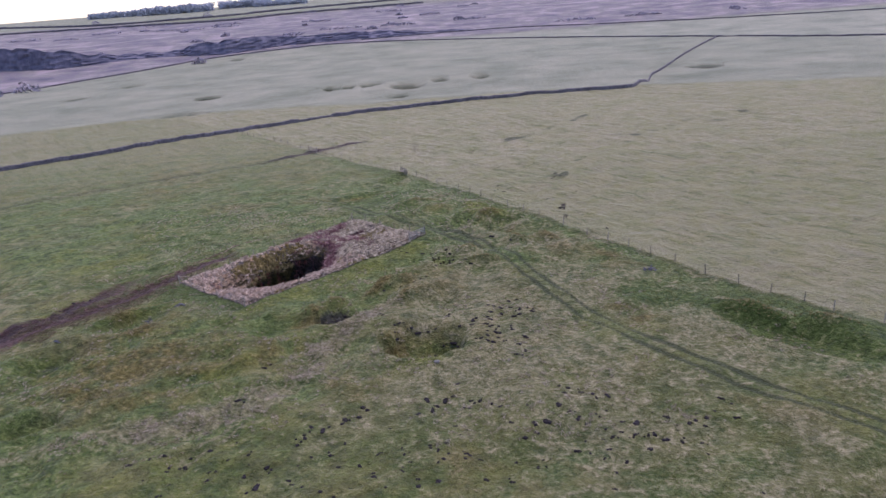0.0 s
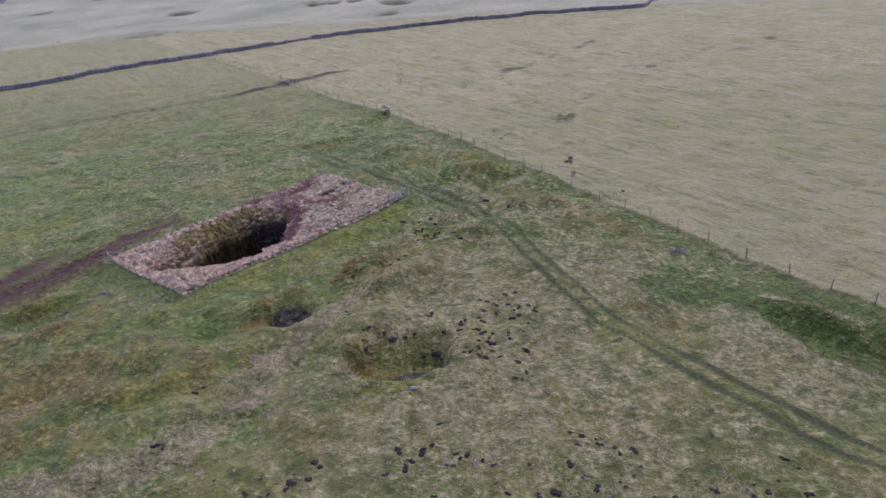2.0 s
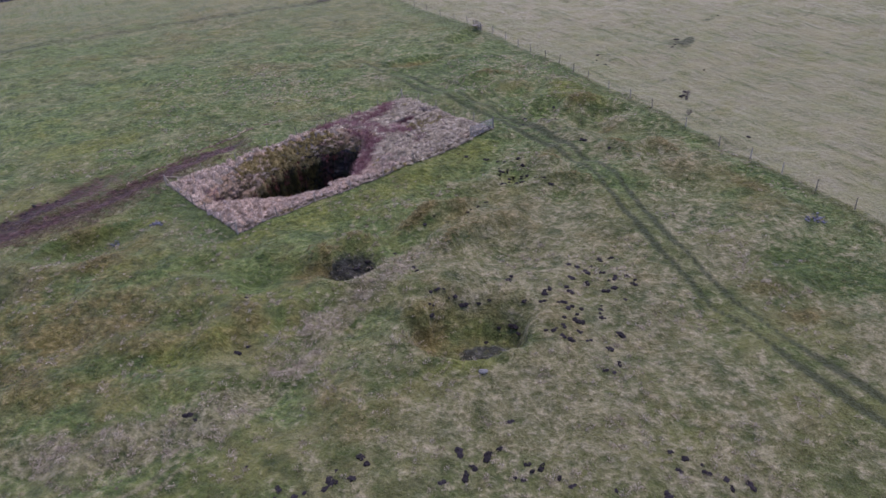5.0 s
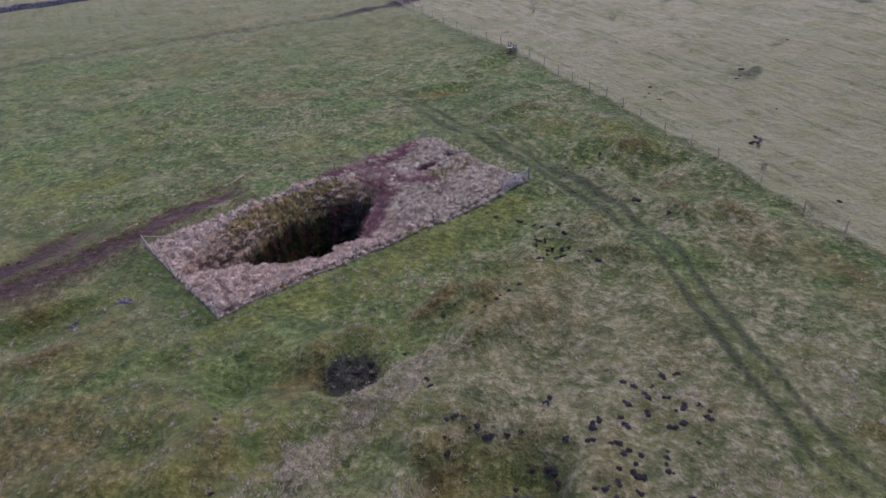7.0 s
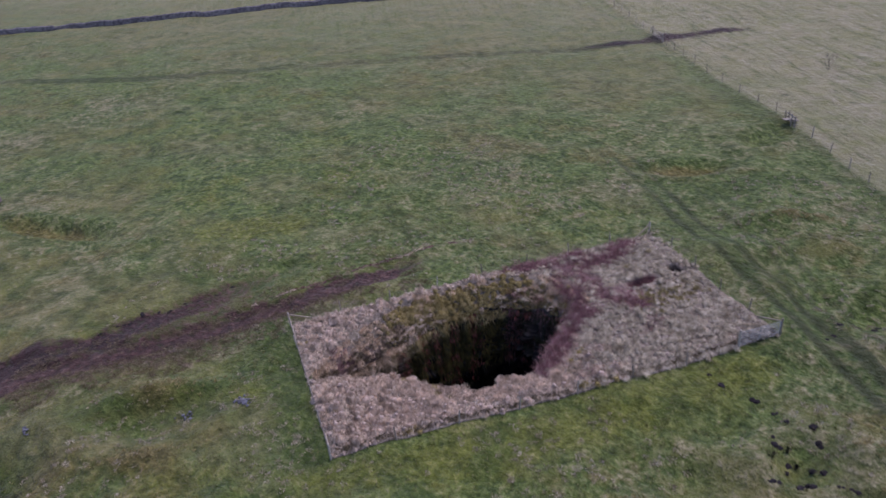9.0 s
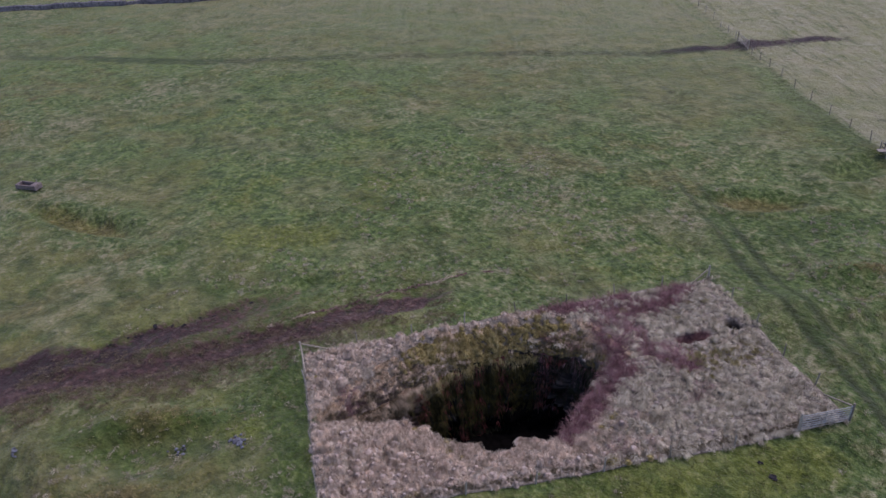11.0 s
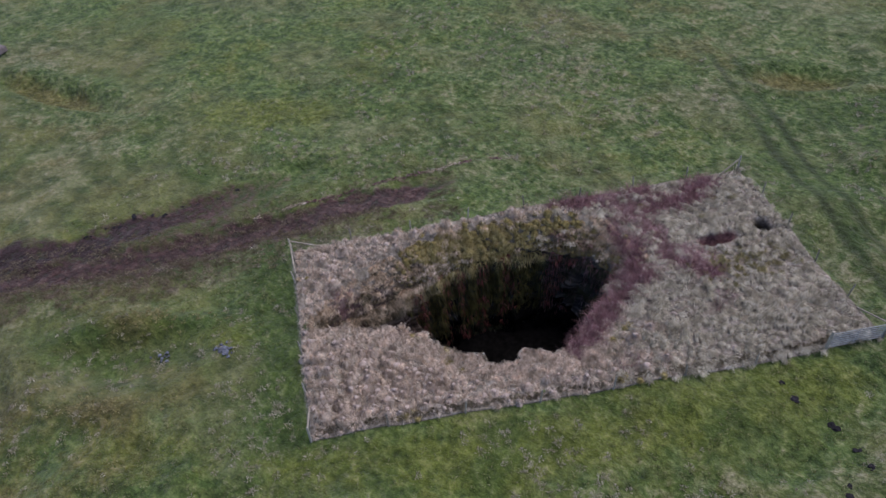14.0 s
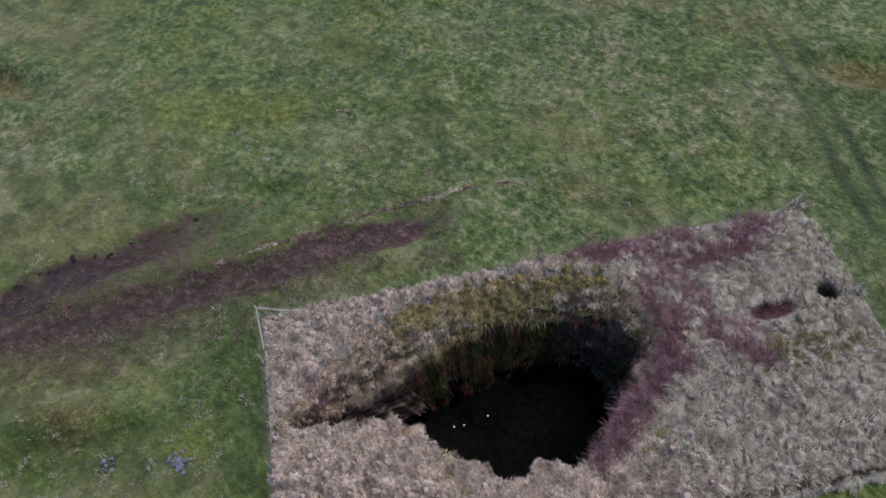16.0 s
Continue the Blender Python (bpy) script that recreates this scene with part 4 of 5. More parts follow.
# ---- drystone walls ----
def drystone(name, line, step, high, label, rough):
    """A tapered wall of rough courses with an uneven coping."""
    pts = resample(line, step)
    n = len(pts)
    prof = [(-0.42, -0.35), (-0.38, 0.25), (-0.33, 0.6), (-0.28, 0.95), (-0.26, 1.1), (0.0, 1.28), (0.26, 1.1), (0.28, 0.95), (0.33, 0.6), (0.38, 0.25), (0.42, -0.35)]
    k = len(prof)
    co = np.zeros((n, k, 3))
    x, y = np.array(pts).T
    z = height(x, y)
    tx, ty = np.gradient(x), np.gradient(y)
    ln = np.hypot(tx, ty)
    sag = 1 - 0.4 * (vnoise(x, y, 18, 21) > 0.8)
    for j, (a, h) in enumerate(prof):
        jit = rng.uniform(-1, 1, (n, 2)) * rough
        a = a * high / 1.3
        h2 = h * high / 1.28 * np.where(h > 0.3, sag, 1) + jit[:, 0] * (0.5 if h > 0 else 0)
        co[:, j] = np.stack([x - ty / ln * (a + jit[:, 1] * 0.35), y + tx / ln * (a + jit[:, 1] * 0.35), z + h2], 1)
    i = np.arange(n * k).reshape(n, k)
    quads = np.stack([i[:-1, :-1], i[1:, :-1], i[1:, 1:], i[:-1, 1:]], -1).reshape(-1, 4)
    me = mesh_from(name, co.reshape(-1, 3), quads, False)
    me.materials.append(STONE)
    return tagged(new(name, me), label, "drystone wall", kind="structure")


drystone("wall_1", WALL_LINE, 0.5, 1.05, "grey drystone field wall with uneven coping", 0.13)
drystone("wall_2", WALL_TWO, 1.6, 1.0, "distant drystone wall along the valley field", 0.2)
drystone("wall_3", WALL_THREE, 3, 1.0, "distant drystone wall above pale field", 0.25)
drystone("wall_4", [(-1000, 1440), (-775, 1381), (-496, 1326), (-337, 1290), (-232, 1350), (0, 1380)], 8, 3.0, "far hedge-topped boundary wall", 0.9)
drystone("wall_5", [(-1100, 1680), (-902, 1616), (-632, 1440), (-450, 1434), (-373, 1440), (-258, 1505), (0, 1560)], 10, 3.5, "far hedge-topped boundary wall", 1.0)


# ---- the quarry face ----
FACE = [(-560, 720, 19), (-480, 712, 19), (-402, 702, 19), (-364, 692, 18), (-341, 686, 17), (-320, 694, 13), (-307, 712, 9), (-280, 722, 5.5), (-254, 722, 4.5), (-235, 716, 7), (-221, 708, 10), (-187, 704, 12.5), (-166, 720, 11), (-144, 740, 10), (-88, 750, 8), (-31, 752, 5.5), (26, 750, 3), (60, 750, 0.8)]


def quarry_face():
    """A worked rock face in broken buttresses, high at one end and dying out in the moor."""
    fx, fy, fh = np.array(FACE).T
    xs = np.arange(-560, 60, 2.0)
    y0 = np.interp(xs, fx, fy) + 3 * vnoise(xs, xs * 0, 21, 5) + 1.6 * vnoise(xs, xs * 0, 7, 6)
    h = np.maximum(np.interp(xs, fx, fh) * (1 + 0.16 * vnoise(xs, xs * 0, 33, 9) + 0.12 * vnoise(xs, xs * 0, 9, 10)), 0.3)
    base = height(xs, y0 - 4) - 0.6
    co = []
    for k in range(9):
        f = k / 8
        co.append(np.stack([xs, y0 - 3 + 5.5 * f + 1.5 * vnoise(xs, xs * 0 + 40 * f, 6, 30 + k), base + f * h], 1))
    for back, fall in ((16, 0.12), (60, 0.6), (130, 1.0)):           # the top runs back into the moor
        zb = height(xs, y0 + back)
        co.append(np.stack([xs, y0 + back, np.maximum(base + h * (1 - fall), zb - 0.4) - 0.2 - (2.5 if fall == 1.0 else 0)], 1))
    m, n = len(co), len(xs)
    i = np.arange(m * n).reshape(m, n)
    quads = np.stack([i[:-1, :-1], i[:-1, 1:], i[1:, 1:], i[1:, :-1]], -1).reshape(-1, 4)
    me = mesh_from("quarry_face", np.concatenate(co), quads, False)
    z = np.zeros(len(me.vertices))
    mask(me, "mask_one", z, z, z)
    mask(me, "mask_two", z, z, z + 1)                  # heath on its top
    mask(me, "mask_three", z, z, z)
    mask(me, "mask_four", z, z, z)
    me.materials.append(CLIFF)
    me.materials.append(TURF)
    top = np.zeros(len(quads), np.int32)
    top[-3 * (n - 1):] = 1
    me.polygons.foreach_set("material_index", top)
    tagged(new("quarry_face", me), "long dark disused quarry rock face", "cliff", kind="structure")


quarry_face()


# ---- far woods: many small clumps on the skyline ----
def clumps(name, spots, size, count, material, label, category):
    """Uneven masses of small leafy flakes; spots: x, y, half-length, half-depth, height."""
    tri, k = [], 0
    for x, y, a, b, h in spots:
        for _ in range(count):
            px, py = x + a * rng.uniform(-1, 1), y + b * rng.uniform(-1, 1)
            dome = max(0.15, 1 - ((px - x) / a) ** 2) if a < 20 else 1
            top = dome * h * (0.78 + 0.22 * abs(math.sin(px * 0.05) * math.sin(px * 0.13 + 1)))
            p = np.array([px, py, ground_base(px, py) + top * rng.uniform(0, 1) ** 0.8])
            q = rng.normal(0, size, (3, 3))
            tri.append(p + q)
    co = np.concatenate(tri)
    me = mesh_from(name, co, None, False, np.arange(len(co)).reshape(-1, 3))
    me.materials.append(material)
    return tagged(new(name, me), label, category, kind="stuff")


def ground_base(x, y):
    return float(land(np.array([x]), np.array([y]))[0])


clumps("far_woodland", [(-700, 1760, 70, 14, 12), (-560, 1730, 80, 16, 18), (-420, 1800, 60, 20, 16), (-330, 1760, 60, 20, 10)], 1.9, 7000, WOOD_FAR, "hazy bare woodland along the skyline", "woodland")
SCRUB = [(-283, 520, 9, 4, 7), (-197, 640, 6, 3, 6), (-640, 1480, 8, 5, 10), (-420, 1470, 10, 5, 11), (-240, 900, 5, 3, 5), (-60, 850, 6, 3, 4), (40, 900, 6, 3, 4), (-130, 760, 5, 3, 4), (-330, 760, 5, 3, 5), (-295, 500, 4, 3, 5)]
for _ in range(45):                        # thorn and gorse strewn over the moor
    SCRUB.append((rng.uniform(-720, 330), rng.uniform(760, 1380), rng.uniform(3, 26), rng.uniform(3, 12), rng.uniform(1.2, 3)))
clumps("scrub", SCRUB, 0.9, 160, SCRUB_FAR, "bare hawthorn scrub paled by haze on the far slope", "scrub")


# ---- grass as stuff ----
def blades(name, px, py, pz, per, reach, tall, width, material, label, category, droop=0.5, base=0.3, lay=None):
    """Clumps of arching blades: per blades at each spot."""
    n = len(px) * per
    cx, cy, cz = (np.repeat(a, per) for a in (px, py, pz))
    rc, tl = np.repeat(reach, per), np.repeat(tall, per)
    ang = rng.uniform(0, 2 * np.pi, n) if lay is None else np.repeat(lay, per) + rng.normal(0, 0.5, n)
    out = rc * rng.uniform(0.45, 1.1, n)
    hi = tl * rng.uniform(0.6, 1.15, n)
    c, s = np.cos(ang), np.sin(ang)
    off = rc * base * rng.uniform(0, 1, n)
    w = width * rng.uniform(0.7, 1.3, n)
    bx, by = cx + c * off, cy + s * off
    mx, my = cx + c * (off + out * 0.45), cy + s * (off + out * 0.45)
    ex, ey = cx + c * (off + out), cy + s * (off + out)
    co = np.stack([np.stack([bx - s * w, by + c * w, cz - 0.04], 1), np.stack([bx + s * w, by - c * w, cz - 0.04], 1),
                   np.stack([mx + s * w, my - c * w, cz + hi], 1), np.stack([mx - s * w, my + c * w, cz + hi], 1),
                   np.stack([ex, ey, cz + hi * (1 - droop)], 1)], 1).reshape(-1, 3)
    k = np.arange(n)[:, None] * 5
    tris = np.concatenate([k + [[0, 1, 2]], k + [[0, 2, 3]], k + [[3, 2, 4]]], 1).reshape(-1, 3)
    me = mesh_from(name, co, None, False, tris)
    me.materials.append(material)
    return tagged(new(name, me), label, category, kind="stuff")


def hummocks(name, px, py, pz, reach, tall, material, label):
    """Rounded hearts of tussocks, each a small uneven dome."""
    n = len(px)
    co = []
    for rad, up, k in ((1.0, -0.25, 7), (0.78, 0.6, 7), (0.4, 0.93, 5), (0.0, 1.02, 1)):
        a = 2 * np.pi * np.arange(k) / k + rng.uniform(0, 6, (n, 1))
        q = reach[:, None] * rad * rng.uniform(0.8, 1.2, (n, k))
        co.append(np.stack([px[:, None] + q * np.cos(a), py[:, None] + q * np.sin(a), pz[:, None] + tall[:, None] * up * rng.uniform(0.8, 1.2, (n, k))], -1))
    co = np.concatenate(co, 1)
    face = []
    for i in range(7):
        j = (i + 1) % 7
        face += [(i, j, 7 + j), (i, 7 + j, 7 + i)]
        face.append((7 + i, 7 + j, 14 + (i * 5) // 7))
    for i in range(5):
        j = (i + 1) % 5
        face.append((14 + i, 14 + j, 19))
        face.append((7 + (((i + 1) * 7 + 4) // 5) % 7, 14 + j, 14 + i))
    tris = (np.arange(n)[:, None, None] * 20 + np.array(face)[None]).reshape(-1, 3)
    me = mesh_from(name, co.reshape(-1, 3), None, True, tris)
    me.materials.append(material)
    return tagged(new(name, me), label, "grass", kind="stuff")


def slope_z(u, v):
    """Height of the turf inside the fence, and how far it is from the brink of the rock."""
    du, dv = u - PIT_MIDDLE[0], v - PIT_MIDDLE[1]
    th, r = np.arctan2(dv, du), np.hypot(du, dv)
    return turf_z(r, th), r - outlines(th)[2]


def tussocks():
    gu, gv = np.meshgrid(np.arange(0.15, LONG, 0.37), np.arange(BACK + 0.15, WIDE + 0.1, 0.37))
    u = (gu + rng.uniform(-0.3, 0.3, gu.shape)).ravel()
    v = (gv + rng.uniform(-0.3, 0.3, gv.shape)).ravel()
    th, f = rng.uniform(-np.pi, np.pi, 1500), rng.uniform(0.2, 1.05, 1500)   # more on the steep bank
    rf, rl, rb = outlines(th)
    r = rl + (rb - rl) * f ** 0.8
    u, v = np.append(u, PIT_MIDDLE[0] + r * np.cos(th)), np.append(v, PIT_MIDDLE[1] + r * np.sin(th))
    z, past = slope_z(u, v)
    hole = np.min([ellipse(u, v, hu, hv, a, b, 0) for hu, hv, a, b, d in SMALL_HOLES], 0)
    keep = (past > -0.12) & (u > 0.05) & (u < LONG - 0.05) & (v > BACK + 0.05) & (v < WIDE + 0.05) & (hole > 1.15)
    u, v, z = u[keep], v[keep], z[keep]
    x, y = xy_of(u, v)
    red = russet(u, v)
    gold = 0.85 * np.exp(-((v - 0.7) / 0.65) ** 2) * smooth(5, 8, u) * (1 - smooth(16, 19, u)) + 0.75 * np.exp(-ellipse(u, v, 26.5, 6.8, 2.6, 1.4, 0) ** 2) + 0.5 * np.exp(-ellipse(u, v, 25.2, 3.0, 1.6, 0.9, 0) ** 2) + 0.3 * np.exp(-ellipse(u, v, 24, 10, 5, 1.6, 0) ** 2) + 0.35 * np.exp(-ellipse(u, v, 3.6, 3.3, 2, 1, 0) ** 2) + 0.4 * vnoise(u, v, 1.6, 19) + rng.uniform(-0.25, 0.25, len(u)) + 0.25 * np.exp(-((v - WIDE) / 0.6) ** 2)
    is_red = red > 0.66 + 0.45 * rng.uniform(-1, 1, len(u))
    is_gold = (gold > 0.5) & ~is_red
    du, dv = u - PIT_MIDDLE[0], v - PIT_MIDDLE[1]
    th, r = np.arctan2(dv, du), np.hypot(du, dv)
    rf, rl, rb = outlines(th)
    fall = (rl - r) / (rl - rb)
    is_bank = (fall > np.where(u < 7.5, 0.3, 0.12)) & (np.sin(th) < 0.1) & ~is_red & ~is_gold & (rng.uniform(0, 1, len(u)) < np.where(u < 7.5, 0.93, 0.8))
    rest = ~is_red & ~is_gold & ~is_bank
    tawny = rng.uniform(0, 1, len(u)) < 0.95 - 0.7 * smooth(0.5, 0.95, fall) - 0.2 * smooth(7, 11, u)
    split = 17.5 + 2.5 * rng.uniform(-1, 1, len(u))
    size = rng.uniform(0.6, 1.35, len(u)) * (1 + 0.3 * vnoise(u, v, 1.1, 44))
    for name, sel, per, reach, tall, w, mat, label, cat, droop in (
            ("tussock_grass", rest & (u < split), 52, 0.3, 0.2, 0.0085, STRAW, "pale bleached tussock grass inside the fence", "grass", 0.75),
            ("combed_grass", rest & (u >= split), 50, 0.5, 0.19, 0.0105, EASTERN, "pale combed grass at the level end of the plot", "grass", 0.75),
            ("bank_grass", is_bank & ~tawny, 60, 0.29, 0.2, 0.0085, BANK, "brown withered grass on the pit bank", "grass", 0.9),
            ("tawny_grass", is_bank & tawny, 60, 0.34, 0.2, 0.0085, TAWNY, "tawny withered grass on the pit bank", "grass", 1.2),
            ("yellow_grass", is_gold & (u > 20), 60, 0.28, 0.16, 0.0085, DRYMOSS, "yellowish grass patches at the level end", "grass", 0.8),
            ("mossy_grass", is_gold & (u <= 20), 60, 0.28, 0.19, 0.0085, OCHRE, "olive mossy grass on the pit lip", "grass", 0.8)):
        way = radians(-40) + 2.2 * vnoise(x[sel], y[sel], 2.6, 73) if name == "combed_grass" else None
        blades(name, x[sel], y[sel], z[sel], per, reach * size[sel], tall * size[sel], w, mat, label, cat, droop, 0.3, way)
    flat = 1 - 0.45 * smooth(17, 22, u)
    hearts = rest & (fall < 0.1) & (rng.uniform(0, 1, len(u)) < 0.3 - 0.29 * smooth(12, 17, u))
    hummocks("tussock_hearts", x[hearts], y[hearts], z[hearts], 0.21 * size[hearts], (0.19 * size * flat)[hearts], HUMMOCK, "rounded hearts of bleached tussocks")
    hearts = ((is_gold & (u <= 20)) | (is_bank & ~tawny & (u > 6)))
    hummocks("mossy_hearts", x[hearts], y[hearts], z[hearts], 0.19 * size[hearts], 0.17 * size[hearts], HUMMOCK_OLIVE, "rounded hearts of olive mossy tussocks")
    n = 420                                            # a brown fringe along the near fence
    eu, ev = rng.uniform(0.2, LONG - 0.2, n), WIDE - rng.uniform(0.2, 0.5, n)
    ex, ey = xy_of(eu, ev)
    blades("fringe_grass", ex, ey, slope_z(eu, ev)[0], 40, rng.uniform(0.12, 0.24, n), rng.uniform(0.1, 0.2, n), 0.0085, BANK, "brown grass fringe along the pit fence", "grass", 0.8)
    big = rest & (fall < 0.1) & (rng.uniform(0, 1, len(u)) < 0.3 * np.exp(-ellipse(u, v, 4, 9, 9, 5, 0) ** 2) + 0.06 * (u < 15)) & (v < WIDE - 0.6) & (u > 0.5)
    blades("large_tussocks", x[big], y[big], z[big], 150, rng.uniform(0.4, 0.6, big.sum()), rng.uniform(0.36, 0.52, big.sum()), 0.0105, STRAW, "large pale tussocks of bleached grass", "grass", 0.9)
    hummocks("large_hearts", x[big], y[big], z[big], rng.uniform(0.28, 0.4, big.sum()), rng.uniform(0.32, 0.46, big.sum()), HUMMOCK, "rounded hearts of large bleached tussocks")
    s = is_red
    k = 2
    xr, yr, zr = (np.repeat(a[s], k) for a in (x, y, z))
    xr, yr = xr + rng.uniform(-0.25, 0.25, len(xr)), yr + rng.uniform(-0.25, 0.25, len(yr))
    lit = to_line(*uv_of(xr, yr), STEMS[1][0])[0] < 0.55 + 0.9 * rng.uniform(-1, 1, len(xr)) ** 3
    for sel, mat, name, label in ((~lit, RUSSET, "dead_stems", "tangled reddish dead stems at the pit end"), (lit, PALE_STEMS, "pale_stems", "pale pinkish dead stems across the pit end")):
        k = sel.sum()
        blades(name, xr[sel], yr[sel], zr[sel], 26, rng.uniform(0.35, 0.8, k), rng.uniform(0.15, 0.4, k), 0.007, mat, label, "stems", 0.35, 0.5)


tussocks()


def ramp_growth():
    """Withered grass that hangs down the shallow end."""
    th = rng.normal(np.pi + 0.42, 0.2, 900)
    th = np.where(th > np.pi, th - 2 * np.pi, th)
    rb, rd = outlines(th)[2], ring(BED, th)
    f = 0.22 * rng.uniform(0, 1, len(th)) ** 1.5
    r = rb + (np.minimum(rd, rb - 0.25) - rb) * f ** 1.1
    x, y = xy_of(PIT_MIDDLE[0] + r * np.cos(th), PIT_MIDDLE[1] + r * np.sin(th))
    z = brink_z(th) + (-FLOOR - brink_z(th)) * f ** 1.1 + 0.1
    pale = rng.uniform(0, 1, len(th)) < 0.7 - 3.0 * f
    for sel, mat, name, label in ((pale, TAWNY, "hanging_grass", "tawny grass hanging into the shaft"), (~pale, BANK, "ramp_grass", "thin brown grass on the shaft ramp")):
        k = sel.sum()
        blades(name, x[sel], y[sel], z[sel], 40, rng.uniform(0.2, 0.42, k), rng.uniform(0.08, 0.2, k), 0.01, mat, label, "grass", 2.2)


ramp_growth()


def hanging_growth():
    """Moss and ferns that hang over the far brink."""
    th = rng.uniform(-2.75, 0.42, 3000)
    rb = outlines(th)[2]
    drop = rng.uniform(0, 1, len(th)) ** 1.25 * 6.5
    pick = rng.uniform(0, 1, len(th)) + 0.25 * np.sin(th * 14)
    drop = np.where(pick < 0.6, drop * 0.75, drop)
    r = rb - 0.12 - 0.1 * drop
    u, v = PIT_MIDDLE[0] + r * np.cos(th), PIT_MIDDLE[1] + r * np.sin(th)
    x, y = xy_of(u, v)
    z = brink_z(th) - 0.1 - drop
    end = (th > -0.45) & (pick < 0.75)                 # stems hang over the blunt end
    k = end.sum()
    blades("hanging_stems", x[end], y[end], z[end], 24, rng.uniform(0.2, 0.5, k), rng.uniform(0.05, 0.2, k), 0.012, RUSSET, "reddish dead stems hanging into the shaft", "stems", 4.0)
    pick = np.where(end, 0.7, pick)
    # moss that hangs lower takes the copy with shade in its colour
    for sel, mat, name, label in (((pick < 0.6) & (drop < 0.8), OCHRE, "hanging_moss", "olive moss hanging on the shaft side"), ((pick < 0.6) & (drop >= 0.8), MOSS_SHADED, "wet_moss", "moss lower on the shaft side in shaded tones"), (pick >= 0.88, RUST, "dead_ferns", "rust-red dead ferns on the shaft side"), ((pick >= 0.6) & (pick < 0.88), RUSH, "dark_ferns", "dark green ferns on the shaft side")):
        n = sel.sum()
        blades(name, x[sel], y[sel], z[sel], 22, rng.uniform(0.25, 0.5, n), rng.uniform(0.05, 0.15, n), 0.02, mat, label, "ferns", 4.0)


hanging_growth()


def pasture_tufts():
    """Short grass in uneven tufts over the near pasture."""
    n = 50000
    x = rng.uniform(-52, 44, n)
    y = 34 + 92 * rng.uniform(0, 1, n)
    u, v = uv_of(x, y)
    ok = ~((u > -0.3) & (u < LONG + 0.3) & (v > BACK - 0.3) & (v < WIDE + 0.3))
    ok &= (to_line(x, y, MUD)[0] > 1.4) & (to_line(x, y, MUD_UPPER)[0] > 1.2)
    ok &= to_line(x, y, TRACK)[0] > 1.5
    d_f, s_f, side_f = to_line(x, y, FENCE_LINE)
    ok &= ~((side_f > 0) & (d_f > 0.1))
    ok &= rng.uniform(0, 1, n) > np.maximum(smooth(95, 124, y), 1 - smooth(-51, -44, x) + smooth(36, 43, x))
    ok &= fbm(x, y, 4, 77) + 0.5 * rng.uniform(-1, 1, n) > -0.1
    x, y = x[ok], y[ok]
    z = height(x, y)
    s = rng.uniform(0.6, 1.4, len(x))
    blades("pasture_grass", x, y, z, 7, 0.16 * s, 0.07 * s, 0.015, TUFT, "short tufted pasture grass, green and straw", "grass", 0.5, 0.8)
    px, py = [], []
    for cx, cy, a, b, turn, up in MOUNDS:
        k = int(16 * a * b)
        q = rng.normal(0, 0.42, (k, 2))
        c, s = math.cos(radians(turn)), math.sin(radians(turn))
        px.extend(cx + q[:, 0] * a * c - q[:, 1] * b * s)
        py.extend(cy + q[:, 0] * a * s + q[:, 1] * b * c)
    px, py = np.array(px), np.array(py)
    blades("mound_grass", px, py, height(px, py), 16, rng.uniform(0.12, 0.26, len(px)), rng.uniform(0.05, 0.12, len(px)), 0.012, DRYMOSS, "ochre mossy grass on old mounds", "grass", 0.6, 0.6)
    px, py = [], []
    for cx, cy, a, b, turn, depth in HOLLOWS[6:8]:
        k = int(0.8 * a * b)
        q = rng.normal(0, 0.3, (k, 2))
        px.extend(cx + q[:, 0] * a)
        py.extend(cy + q[:, 1] * b)
    for cx, cy, a, b, depth in FAR_HOLLOWS:
        q = rng.normal(0, 0.4, (50, 2))
        px.extend(cx + q[:, 0] * a)
        py.extend(cy + q[:, 1] * b)
    px, py = np.array(px), np.array(py)
    blades("rushes", px, py, height(px, py), 20, rng.uniform(0.12, 0.3, len(px)), rng.uniform(0.15, 0.4, len(px)), 0.02, RUSH, "dark rushes in the damp hollows", "rushes", 0.2, 0.6)


pasture_tufts()


def turf_lip():
    """The torn lip of turf above the worn strip: bleached roots over bare earth."""
    line = resample(TURF_EDGE, 0.12)
    x, y = np.array(line).T
    keep = vnoise(x, y, 1.1, 58) > -0.35
    x, y = x[keep] + rng.normal(0, 0.05, keep.sum()), y[keep] + rng.normal(0, 0.05, keep.sum())
    pale = vnoise(x, y, 1.6, 59) > 0.1
    for sel, mat, name, label in ((pale, STRAW, "torn_turf", "bleached roots along torn turf edge"), (~pale, RUSSET, "torn_roots", "reddish roots along torn turf edge")):
        k = sel.sum()
        blades(name, x[sel], y[sel], height(x[sel], y[sel]), 14, rng.uniform(0.1, 0.2, k), rng.uniform(0.05, 0.1, k), 0.014, mat, label, "turf", 0.8)


turf_lip()


